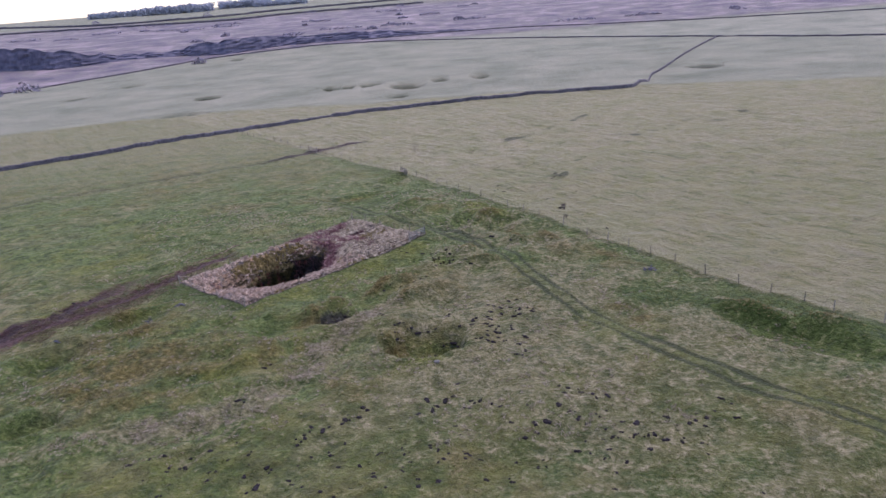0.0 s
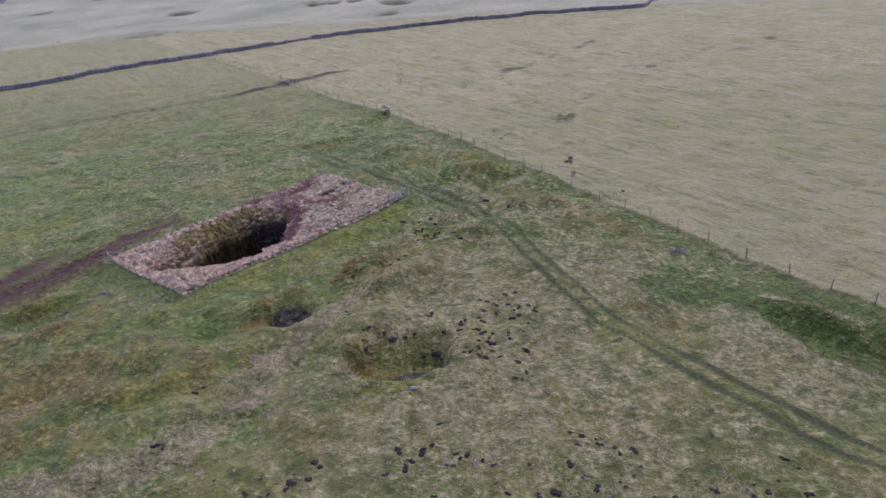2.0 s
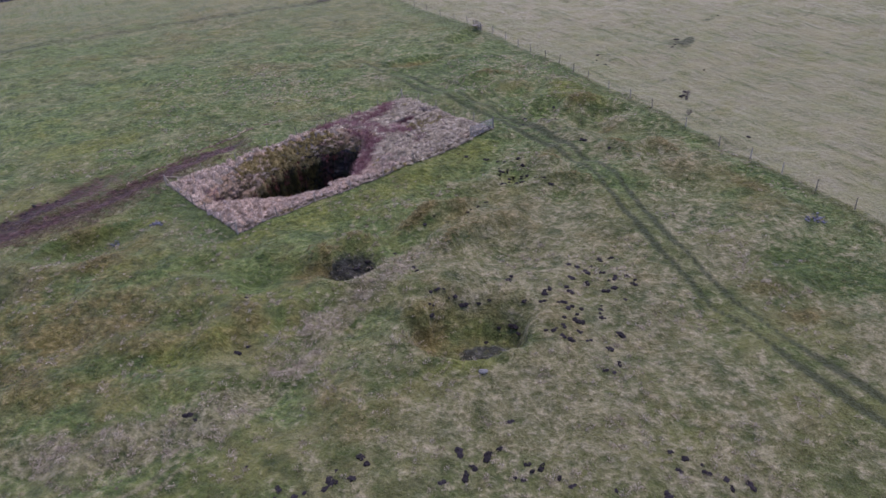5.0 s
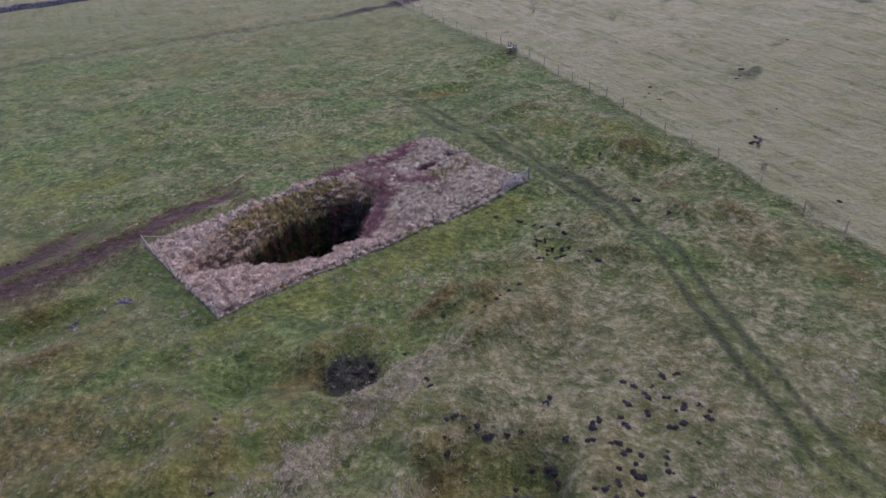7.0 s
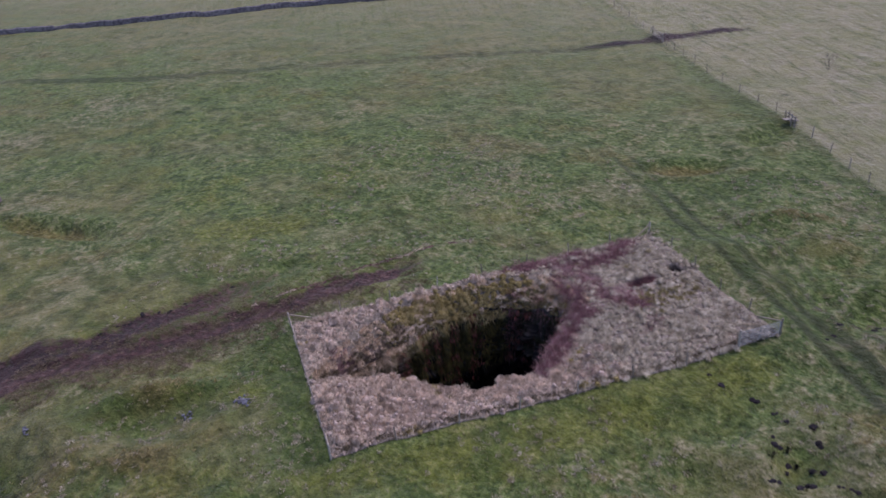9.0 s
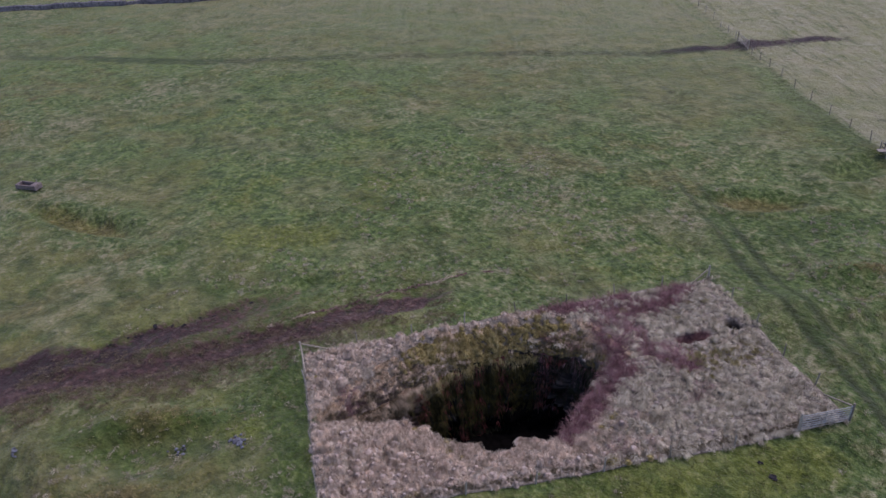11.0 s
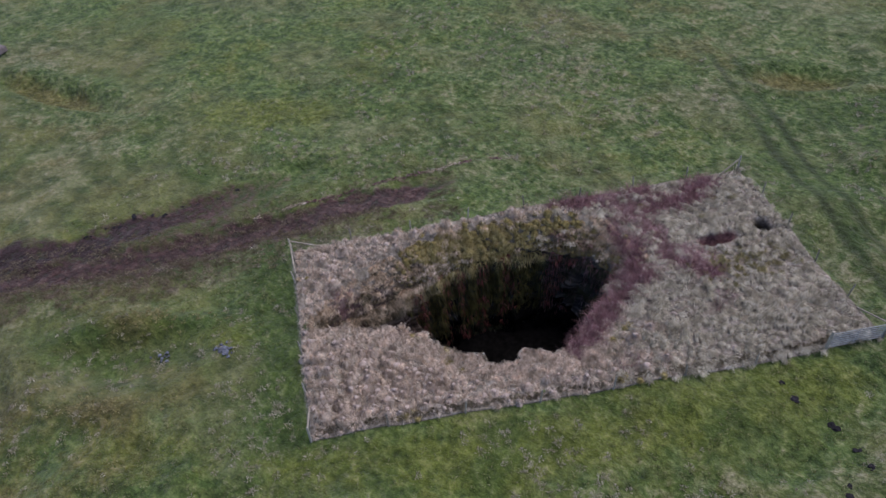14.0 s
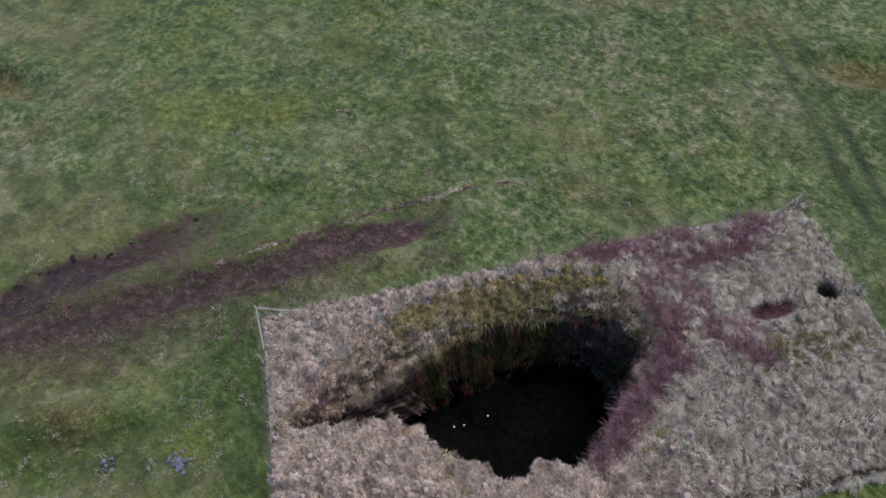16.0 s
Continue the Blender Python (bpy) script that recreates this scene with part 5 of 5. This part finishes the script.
def straw_tufts():
    """Bleached tufts scattered in drifts over the pasture."""
    n = 11000
    x, y = rng.uniform(-48, 34, n), 46 + 76 * rng.uniform(0, 1, n)
    u, v = uv_of(x, y)
    ok = ~((u > -0.5) & (u < LONG + 0.5) & (v > BACK - 0.5) & (v < WIDE + 0.5)) & (to_line(x, y, MUD)[0] > 1.5) & (to_line(x, y, MUD_UPPER)[0] > 1.7) & (to_line(x, y, TRACK)[0] > 1.4)
    ok &= fbm(x, y, 6, 177) + 0.45 * fbm(x, y, 1.8, 178) + 0.15 * rng.uniform(-1, 1, n) > 0.16
    d, s, side = to_line(x, y, FENCE_LINE)
    ok &= side < 0
    x, y = x[ok], y[ok]
    s = rng.uniform(0.6, 1.5, len(x))
    blades("bleached_tufts", x, y, height(x, y), 26, 0.17 * s, 0.08 * s, 0.009, HAY, "bleached straw tufts drifted over the pasture", "grass", 0.7, 0.8)


straw_tufts()


def strip_fringe():
    """Withered grass that thins out beside the worn strip."""
    line = np.array(resample(MUD, 0.25))
    k = rng.integers(12, 130, 2600)
    x, y = line[np.minimum(k, len(line) - 1)].T
    off = 0.8 + 3.2 * rng.uniform(0, 1, len(x)) ** 1.8
    low = rng.uniform(0, 1, len(x)) < 0.7
    x = x + np.where(low, 0.76, -0.76) * off * np.where(low, 1, 0.6) + rng.normal(0, 0.2, len(x))
    y = y - np.where(low, 0.65, -0.65) * off * np.where(low, 1, 0.6) + rng.normal(0, 0.2, len(x))
    u, v = uv_of(x, y)
    ok = ~((u > -0.4) & (v > BACK - 0.5)) & (fbm(x, y, 3, 88) > -0.2)
    x, y = x[ok], y[ok]
    s = rng.uniform(0.6, 1.3, len(x))
    blades("withered_fringe", x, y, height(x, y), 14, 0.17 * s, 0.07 * s, 0.012, BANK, "withered brown grass standing for a clod beside the worn strip", "grass", 0.7, 0.8)


strip_fringe()


def band_hay():
    """Bleached hay trodden flat along the dry band."""
    line = np.array(resample(STRAW_BAND, 0.2))
    k = rng.integers(0, min(len(line), 190), 2600)
    x, y = line[k].T
    x, y = x + rng.normal(0, 1.0, len(x)), y + rng.normal(0, 0.8, len(x))
    ok = (fbm(x, y, 2.6, 188) + 0.5 * rng.uniform(-1, 1, len(x)) > -0.04 + 0.0035 * k) & (ellipse(x, y, *HOLLOWS[1][:5]) > 1.0)
    x, y = x[ok], y[ok]
    s = rng.uniform(0.6, 1.3, len(x))
    blades("trodden_hay", x, y, height(x, y), 20, 0.2 * s, 0.05 * s, 0.011, HAY, "pale bleached hay trodden flat on pasture", "grass", 0.8, 0.9)


band_hay()


# ---- molehills ----
def lump(r, squash, seed, cuts=2):
    bm = bmesh.new()
    bmesh.ops.create_icosphere(bm, subdivisions=cuts, radius=r)
    for w in bm.verts:
        k = 1 + 0.55 * noise.noise(w.co * (2.4 / r) + Vector((seed * 7.1, seed * 3.3, 0))) + 0.22 * noise.noise(w.co * (6 / r) + Vector((seed, 0, 0)))
        w.co = Vector((w.co.x * k, w.co.y * k, max(w.co.z * k, -0.25 * r) * squash))
    return bm


MOLE_MESHES = []
for k in range(9):                        # one to three crumbling heaps run together
    bm = bmesh.new()
    for j in range(1 + k % 3):
        piece = lump(0.22 - 0.04 * j, 0.6, 10 * k + j + 1)
        bmesh.ops.translate(piece, verts=piece.verts, vec=(0.26 * j * math.cos(k + 2 * j), 0.26 * j * math.sin(k + 2 * j), 0))
        me = bpy.data.meshes.new("heap")
        piece.to_mesh(me)
        piece.free()
        bm.from_mesh(me)
        bpy.data.meshes.remove(me)
    me = bpy.data.meshes.new("molehill")
    bm.to_mesh(me)
    bm.free()
    me.materials.append(EARTH)
    MOLE_MESHES.append(me)

MOLES_KNOLL = [(4.4, 71.7), (5.0, 71.4), (6.0, 71.4), (6.7, 72.5), (7.7, 72.8), (6.9, 70.5), (5.7, 70.4), (4.6, 69.8), (5.6, 69.4), (4.1, 68.9), (4.3, 68.4), (7.6, 69.6), (7.7, 70.0), (8.5, 70.0), (8.8, 69.1), (7.0, 68.2), (7.5, 68.5), (8.1, 67.1), (2.9, 68.3), (2.5, 67.8), (2.5, 66.8), (3.8, 66.7), (4.1, 66.0), (5.0, 66.0), (6.3, 66.0), (6.3, 65.0), (3.8, 64.9), (4.5, 64.8), (5.0, 64.6), (3.7, 64.1), (3.1, 63.6), (3.6, 63.1), (4.1, 62.8), (4.8, 63.5), (5.4, 62.6), (7.2, 63.5), (6.4, 62.0), (7.0, 60.4), (6.6, 59.7), (6.0, 59.8), (7.4, 63.3), (6.6, 61.8)]
MOLES_HOLLOW = [(-5.1, 67.7), (-5.6, 67.4), (-3.9, 67.6), (-3.4, 67.3), (-2.2, 67.6), (-1.4, 67.7), (1.1, 67.0), (0.5, 65.7), (-0.7, 66.0), (-1.6, 65.0), (-5.4, 65.6), (-5.6, 66.3), (-0.1, 69.5), (-9.3, 73.5), (-6.9, 69.9), (-7.2, 70.5)]
MOLES_DELL = [(-5.7, 92.2), (-4.9, 91.6), (-3.0, 91.2), (-1.5, 90.4), (-0.9, 89.6), (0.4, 89.2), (0.8, 88.3), (-0.5, 86.6), (0.7, 86.5), (1.3, 86.5), (-1.3, 87.5), (2.0, 85.5), (2.8, 85.5), (3.3, 84.9), (-0.7, 84.7), (-1.0, 84.7), (0.3, 84.8), (0.9, 85.3), (-3.0, 80.3), (-2.4, 81.2), (-4.5, 78.2), (-3.8, 79.1), (-7.2, 76.9)]
MOLES_NEAR = [(9.6, 52.9), (9.1, 52.1), (8.9, 53.3), (10.4, 52.0), (12.5, 51.5), (11.4, 51.6), (0.3, 55.4), (-0.1, 53.5), (-0.8, 53.0), (-2.4, 53.1), (-1.5, 52.0), (-1.9, 51.1), (-3.2, 50.8), (2.1, 51.9), (3.0, 51.3), (3.6, 50.8), (-7.7, 52.2), (-7.3, 51.8), (-7.9, 50.7), (6.9, 48.3), (10.0, 47.4), (12.6, 47.0), (11.2, 46.4), (13.6, 46.7), (16.2, 47.3), (17.6, 46.5), (19.2, 47.2), (18.7, 46.1), (8.4, 50.4), (9.5, 48.2), (6.0, 48.1), (-9.0, 50.5), (-9.2, 50.0), (-10.7, 49.4), (-11.6, 49.8), (-12.1, 49.0), (-18.7, 55.0), (-17.9, 60.7), (-17.3, 61.5), (-18.8, 65.8)]
MOLES_FIRST = [(-22.8, 47.6), (-20.9, 46.5), (-19.4, 48.1), (-12.0, 48.6), (-12.5, 47.9), (-9.1, 50.6), (-14.4, 45.4), (-18.2, 45.4), (-15.9, 44.5), (-14.7, 43.0), (-11.2, 46.3), (-9.9, 41.8), (-1.6, 42.0), (-3.0, 41.6), (1.7, 41.9), (11.5, 45.4), (7.2, 48.3), (5.1, 46.3), (-6.2, 42.9), (-12.4, 43.7), (11.0, 44.0), (13.8, 43.7), (15.3, 44.5)]
MOLES_FAR = [(10.4, 120.9), (9.5, 117.4), (11.1, 117.1), (10.1, 119.3), (21.1, 125.9), (20.2, 123.2), (21.8, 124.3), (20.7, 123.9), (4.2, 103.8), (3.3, 101.9), (3.1, 101.1), (2.2, 101.3), (4.3, 99.3), (1.0, 100.6), (0.8, 99.3), (0.4, 98.5), (9.3, 91.6), (6.7, 93.7), (22.7, 114.6), (22.9, 94.2), (19.1, 106.1), (19.2, 107.8), (18.5, 106.0), (29.1, 137.2)]
# clods of earth along the strip and in the dip, built as molehills
CLODS_EDGE = [(-41.9 - 0.47 * k + float(rng.normal(0, 0.15)), 87.6 - 0.9 * k + float(rng.normal(0, 0.2))) for k in range(11)]
CLODS_DIP = [(-11.6, 71.9), (-11.2, 71.2), (-12.0, 71.6), (-11.0, 72.4), (-11.7, 70.8), (-10.8, 71.7), (-12.4, 72.3), (-11.4, 72.9), (-12.2, 70.6)]
MOLES_LOOSE = [(float(rng.uniform(-26, 22)), float(rng.normal(45, 3.2))) for _ in range(110)]
for spots, where in ((MOLES_KNOLL, "on the dry knoll"), (MOLES_HOLLOW, "round the grassy hollow"), (MOLES_DELL, "in the small dell"), (MOLES_NEAR, "on bleached grass"), (MOLES_FIRST, "on bleached grass"), (MOLES_FAR, "in rough pasture"), (CLODS_EDGE, "standing for a clod beside the worn strip"), (CLODS_DIP, "standing for a clod in the rocky dip"), (MOLES_LOOSE, "among bleached tufts")):
    for x, y in spots:
        ob = new("molehill", MOLE_MESHES[rng.integers(9)])
        s = rng.uniform(0.62, 1.12) * (0.7 if spots in (MOLES_LOOSE, CLODS_EDGE) else 1)
        ob.matrix_basis = Matrix.Translation((x, y, ground_z(x, y) - 0.03)) @ Euler((0, 0, rng.uniform(0, 6.3))).to_matrix().to_4x4() @ Matrix.Diagonal((s * rng.uniform(0.9, 1.4), s, s * rng.uniform(0.7, 1.1), 1))
        tagged(ob, "dark crumbly molehill of bare earth " + where, "molehill", "molehills")


# ---- fences ----
def box(bm, size, m):
    made = bmesh.ops.create_cube(bm, size=1.0, matrix=m @ Matrix.Diagonal((*size, 1)))
    return made["verts"]


def rod(bm, a, b, r, sides=6, r2=None):
    a, b = Vector(a), Vector(b)
    d = b - a
    m = Matrix.Translation((a + b) / 2) @ d.to_track_quat("Z", "Y").to_matrix().to_4x4()
    bmesh.ops.create_cone(bm, cap_ends=True, segments=sides, radius1=r, radius2=r2 or r, depth=d.length, matrix=m)


def post_mesh(name, high, r, material, sides=7):
    bm = bmesh.new()
    rod(bm, (0, 0, -0.35), (0, 0, high - 0.05), r, sides, r * 0.93)
    rod(bm, (0, 0, high - 0.05), (0.01, 0, high), r * 0.93, sides, r * 0.55)
    for w in bm.verts:
        w.co.x += 0.012 * math.sin(w.co.z * 3)
    me = bpy.data.meshes.new(name)
    bm.to_mesh(me)
    bm.free()
    me.materials.append(material)
    return me


STAKE = post_mesh("post", 1.1, 0.05, TIMBER)
STRAINER = post_mesh("straining_post", 1.2, 0.065, TIMBER, 9)
THIN = post_mesh("thin_post", 1.05, 0.045, TIMBER)


def post_at(me, x, y, parent, lean=4.0):
    ob = new(me.name.split(".")[0], me)
    ob.parent = parent
    ob.matrix_basis = pose(x, y, ground_z(x, y), rng.uniform(-lean, lean), rng.uniform(-lean, lean), rng.uniform(0, 360))
    return ob


def wires(spots, heights, parent, material, r=0.006, name="wire"):
    """One continuous strand at each height, from post to post."""
    for h in heights:
        bm = bmesh.new()
        last = None
        for k, (x, y) in enumerate(spots):
            ax, ay = spots[max(k - 1, 0)]
            bx, by = spots[min(k + 1, len(spots) - 1)]
            n = Vector((ay - by, bx - ax, 0)).normalized()
            z = ground_z(x, y) + h
            now = [bm.verts.new((x + n.x * r * math.cos(a), y + n.y * r * math.cos(a), z + r * math.sin(a))) for a in (0.5, 2.6, 4.7)]
            if last:
                for j in range(3):
                    bm.faces.new((last[j], last[(j + 1) % 3], now[(j + 1) % 3], now[j]))
            last = now
        part(name, bm, material, parent)


stock_fence = thing("stock_fence", Matrix(), "long post and wire stock fence across pasture", "fence")
spots = [p for p in resample(FENCE_LINE, 3.4)]
for k, (x, y) in enumerate(spots):
    if abs(y - 165.6) > 1.8:
        post_at(STRAINER if k % 17 == 8 else STAKE, x, y, stock_fence)
wires(spots, (0.2, 0.4, 0.6, 0.8, 1.05), stock_fence, WIRE)

pit_fence = thing("pit_fence", Matrix(), "post and wire fence round the open shaft", "fence")
sides = []
for (u0, v0), (u1, v1), step in (((0, BACK), (LONG, BACK), 3.72), ((LONG, BACK), (LONG, WIDE), 2.65), ((LONG - 3.2, WIDE), (0, WIDE), 3.72), ((0, WIDE), (0, BACK), 2.65)):
    n = round(math.hypot(u1 - u0, v1 - v0) / step)
    sides.append([xy_of(u0 + (u1 - u0) * k / n, v0 + (v1 - v0) * k / n) for k in range(n + 1)])
for side in sides:
    post_at(STRAINER, *side[0], pit_fence, 2)
    for x, y in side[1:-1]:
        post_at(THIN, x, y, pit_fence, 5)
    wires(side, (0.12, 0.27, 0.42, 0.58, 0.76, 0.98), pit_fence, WIRE, 0.004)


def strut(u0, v0, h0, u1, v1, h1, r, material, name):
    (ax, ay), (bx, by) = xy_of(u0, v0), xy_of(u1, v1)
    bm = bmesh.new()
    rod(bm, (ax, ay, ground_z(ax, ay) + h0), (bx, by, ground_z(bx, by) + h1), r, 7)
    part(name, bm, material, pit_fence, "silvered diagonal timber strut")


strut(0.0, BACK, 1.0, 2.0, BACK + 0.2, 0.15, 0.05, GREYWOOD, "strut")
strut(0.0, BACK, 1.0, 0.05, BACK + 2.0, 0.12, 0.05, GREYWOOD, "strut")
strut(LONG, BACK, 1.0, LONG - 1.5, BACK + 0.25, 0.1, 0.05, GREYWOOD, "strut")
strut(0.0, WIDE, 1.1, 0.1, WIDE - 1.9, 0.12, 0.05, GREYWOOD, "strut")
strut(LONG, WIDE, 1.1, LONG - 0.1, WIDE - 1.9, 0.12, 0.05, GREYWOOD, "strut")


def field_gate(x0, y0, x1, y1, label, material):
    """A tubular gate between two posts: frame, bars, uprights and a diagonal."""
    z0 = (ground_z(x0, y0) + ground_z(x1, y1)) / 2
    w = math.hypot(x1 - x0, y1 - y0)
    g = thing("field_gate", pose(x0, y0, z0, 0, 0, math.degrees(math.atan2(y1 - y0, x1 - x0))), label, "gate")
    for x in (0.06, w - 0.06):
        bm = bmesh.new()
        rod(bm, (x, 0, 0.1), (x, 0, 1.2), 0.03, 8)
        part("stile", bm, material, g)
    for k in range(7):
        bm = bmesh.new()
        rod(bm, (0.06, 0, 0.15 + 0.17 * k), (w - 0.06, 0, 0.15 + 0.17 * k), 0.026, 8)
        part("bar", bm, material, g)
    for x in (w * 0.5,):
        bm = bmesh.new()
        box(bm, (0.05, 0.012, 1.05), pose(x, 0.03, 0.66))
        part("upright", bm, material, g)
    for x in (-0.02, w + 0.02):
        bm = bmesh.new()
        rod(bm, (x, 0, -0.3), (x, 0, 1.4), 0.075, 8, 0.068)
        part("gate_post", bm, TIMBER, g, "weathered round timber post")
    bm = bmesh.new()
    rod(bm, (w - 0.12, -0.02, 0.8), (w - 0.02, -0.02, 0.8), 0.015, 6)
    part("latch", bm, material, g)
    return g


field_gate(*xy_of(LONG - 3.2, WIDE), *xy_of(LONG - 0.05, WIDE), "galvanised seven-bar field gate in pit fence", ZINC)
field_gate(-29.6, 167.2, -27.2, 163.7, "grey timber field gate standing on muddy ground", TIMBER)


def stile():
    s = thing("stile", pose(-6.4, 135.4, ground_z(-6.4, 135.4), 0, 0, -57), "weathered timber step stile over stock fence", "stile")
    for x in (-0.9, -0.35, 0.45, 1.0):
        bm = bmesh.new()
        rod(bm, (x, 0.1 * math.sin(9 * x), -0.3), (x, 0.1 * math.sin(9 * x), 1.35 - 0.25 * abs(x)), 0.07, 7, 0.06)
        part("post", bm, TIMBER, s)
    for z in (0.45, 0.85):
        bm = bmesh.new()
        box(bm, (2.0, 0.04, 0.14), pose(0, 0.1, z))
        part("rail", bm, TIMBER, s)
    for y, z in ((0.35, 0.3), (-0.3, 0.5)):
        bm = bmesh.new()
        box(bm, (0.6, 1.0, 0.06), pose(0.05, y, z))
        part("step", bm, TIMBER, s)


stile()


# ---- stones ----
def stone_pile(x, y, wide, count, label):
    p = thing("stone_pile", pose(x, y, ground_z(x, y)), label, "stones")
    shared = []
    for k in range(4):
        bm = lump(0.15, 0.7, 20 + k, 1)
        me = bpy.data.meshes.new("stone")
        bm.to_mesh(me)
        bm.free()
        me.materials.append(LIMESTONE)
        shared.append(me)
    for k in range(count):
        ob = new("stone", shared[k % 4])
        ob.parent = p
        q = rng.normal(0, 0.42, 2) * wide
        s = rng.uniform(0.45, 1.0)
        ob.matrix_basis = Matrix.Translation((q[0], q[1] * 0.7, ground_z(x + q[0], y + q[1] * 0.7) - ground_z(x, y) + 0.04 + 0.1 * rng.uniform(0, 1) * (abs(q[0]) < 0.4 * wide))) @ Euler((rng.uniform(-.5, .5), rng.uniform(-.5, .5), rng.uniform(0, 6))).to_matrix().to_4x4() @ Matrix.Diagonal((s, s * 0.8, s * 0.8, 1))
    return p


stone_pile(-30.8, 76.9, 0.65, 40, "small heap of grey limestone rubble in grass")
stone_pile(24.1, 77.8, 1.0, 40, "heap of blue-grey rubble beside stock fence")
stone_pile(-41.4, 69.2, 0.5, 10, "few pale stones in a grassy hollow")
stone_pile(-34.0, 75.0, 0.8, 12, "scattered pale stones on hollow edge")


# near-white lumps stand in for bright glints on the shaft floor
for k in range(3):
    bm = lump(0.065, 0.6, 40 + k, 1)
    me = bpy.data.meshes.new("fallen_stone")
    bm.to_mesh(me)
    bm.free()
    me.materials.append(GLINT)
    ob = new("fallen_stone", me)
    ob.matrix_basis = pose((-24.0, -23.6, -22.8, -23.9, -21.9)[k], (88.3, 88.7, 90.0, 89.6, 89.2)[k], -FLOOR + 0.12, 10 * k, 0, 50 * k)
    tagged(ob, "small near-white lump for a glint on the shaft floor", "stone", "fallen stones")


def slab():
    bm = lump(0.3, 0.42, 77)
    for w in bm.verts:
        w.co = Vector((w.co.x * 1.15, w.co.y * 0.6, min(w.co.z, 0.1)))
    me = bpy.data.meshes.new("slab")
    bm.to_mesh(me)
    bm.free()
    me.materials.append(GREYSTONE)
    ob = new("limestone_slab", me)
    ob.matrix_basis = pose(-1.4, 59.4, ground_z(-1.4, 59.4) + 0.08, 4, -5, 12)
    tagged(ob, "pale flat limestone slab lying in turf", "stone")


slab()


def trough():
    """A low concrete drinking trough with a valve box at one end."""
    t = thing("water_trough", pose(-77.2, 88.6, ground_z(-77.2, 88.6), 0, 0, 18), "low stained concrete water trough in pasture", "trough")
    bm = bmesh.new()
    box(bm, (2.6, 0.95, 0.08), pose(0, 0, 0.1))
    part("base", bm, CONCRETE, t)
    for size, at in (((2.6, 0.1, 0.45), (0, 0.43, 0.3)), ((2.6, 0.1, 0.45), (0, -0.43, 0.3)), ((0.1, 0.76, 0.45), (1.25, 0, 0.3)), ((0.1, 0.76, 0.45), (-1.25, 0, 0.3))):
        bm = bmesh.new()
        box(bm, size, pose(*at))
        bmesh.ops.bevel(bm, geom=bm.edges[:], offset=0.015, segments=1, affect="EDGES")
        part("side", bm, CONCRETE, t)
    bm = bmesh.new()
    box(bm, (0.5, 0.8, 0.06), pose(0.95, 0, 0.56))
    part("valve_cover", bm, CONCRETE, t)
    bm = bmesh.new()
    rod(bm, (0.9, 0.3, 0.5), (0.9, 0.3, 1.0), 0.05, 7)
    part("marker_post", bm, TIMBER, t)


trough()


# ---- bare shrubs ----
def shrub(x, y, high, seed, label, count=9):
    s = thing("bare_shrub", pose(x, y, ground_z(x, y)), label, "shrub")
    r = random.Random(seed)
    bm = bmesh.new()

    def limb(a, d, length, rad, depth):
        b = a + d * length
        rod(bm, a, b, rad, 4, rad * 0.6)
        if depth:
            for _ in range(3):
                n = (d + Vector((r.uniform(-.8, .8), r.uniform(-.8, .8), r.uniform(-.1, .6)))).normalized()
                limb(b, n, length * r.uniform(0.55, 0.8), rad * 0.6, depth - 1)

    for k in range(count):
        limb(Vector((r.uniform(-.15, .15), r.uniform(-.15, .15), -0.05)), Vector((r.uniform(-.6, .6), r.uniform(-.6, .6), 1)).normalized(), high * 0.4, 0.025, 2)
    part("branches", bm, BARK, s)


shrub(19.0, 105.2, 1.3, 3, "leafless dark thorn bush in rough pasture")
shrub(18.2, 99.8, 0.9, 4, "leafless dark thorn bush in rough pasture", 6)
shrub(-4.4, 156.6, 2.8, 5, "slender bare thorn sapling beyond stock fence", 5)
shrub(7.6, 151.0, 1.2, 8, "leafless dark thorn bush in rough pasture", 6)
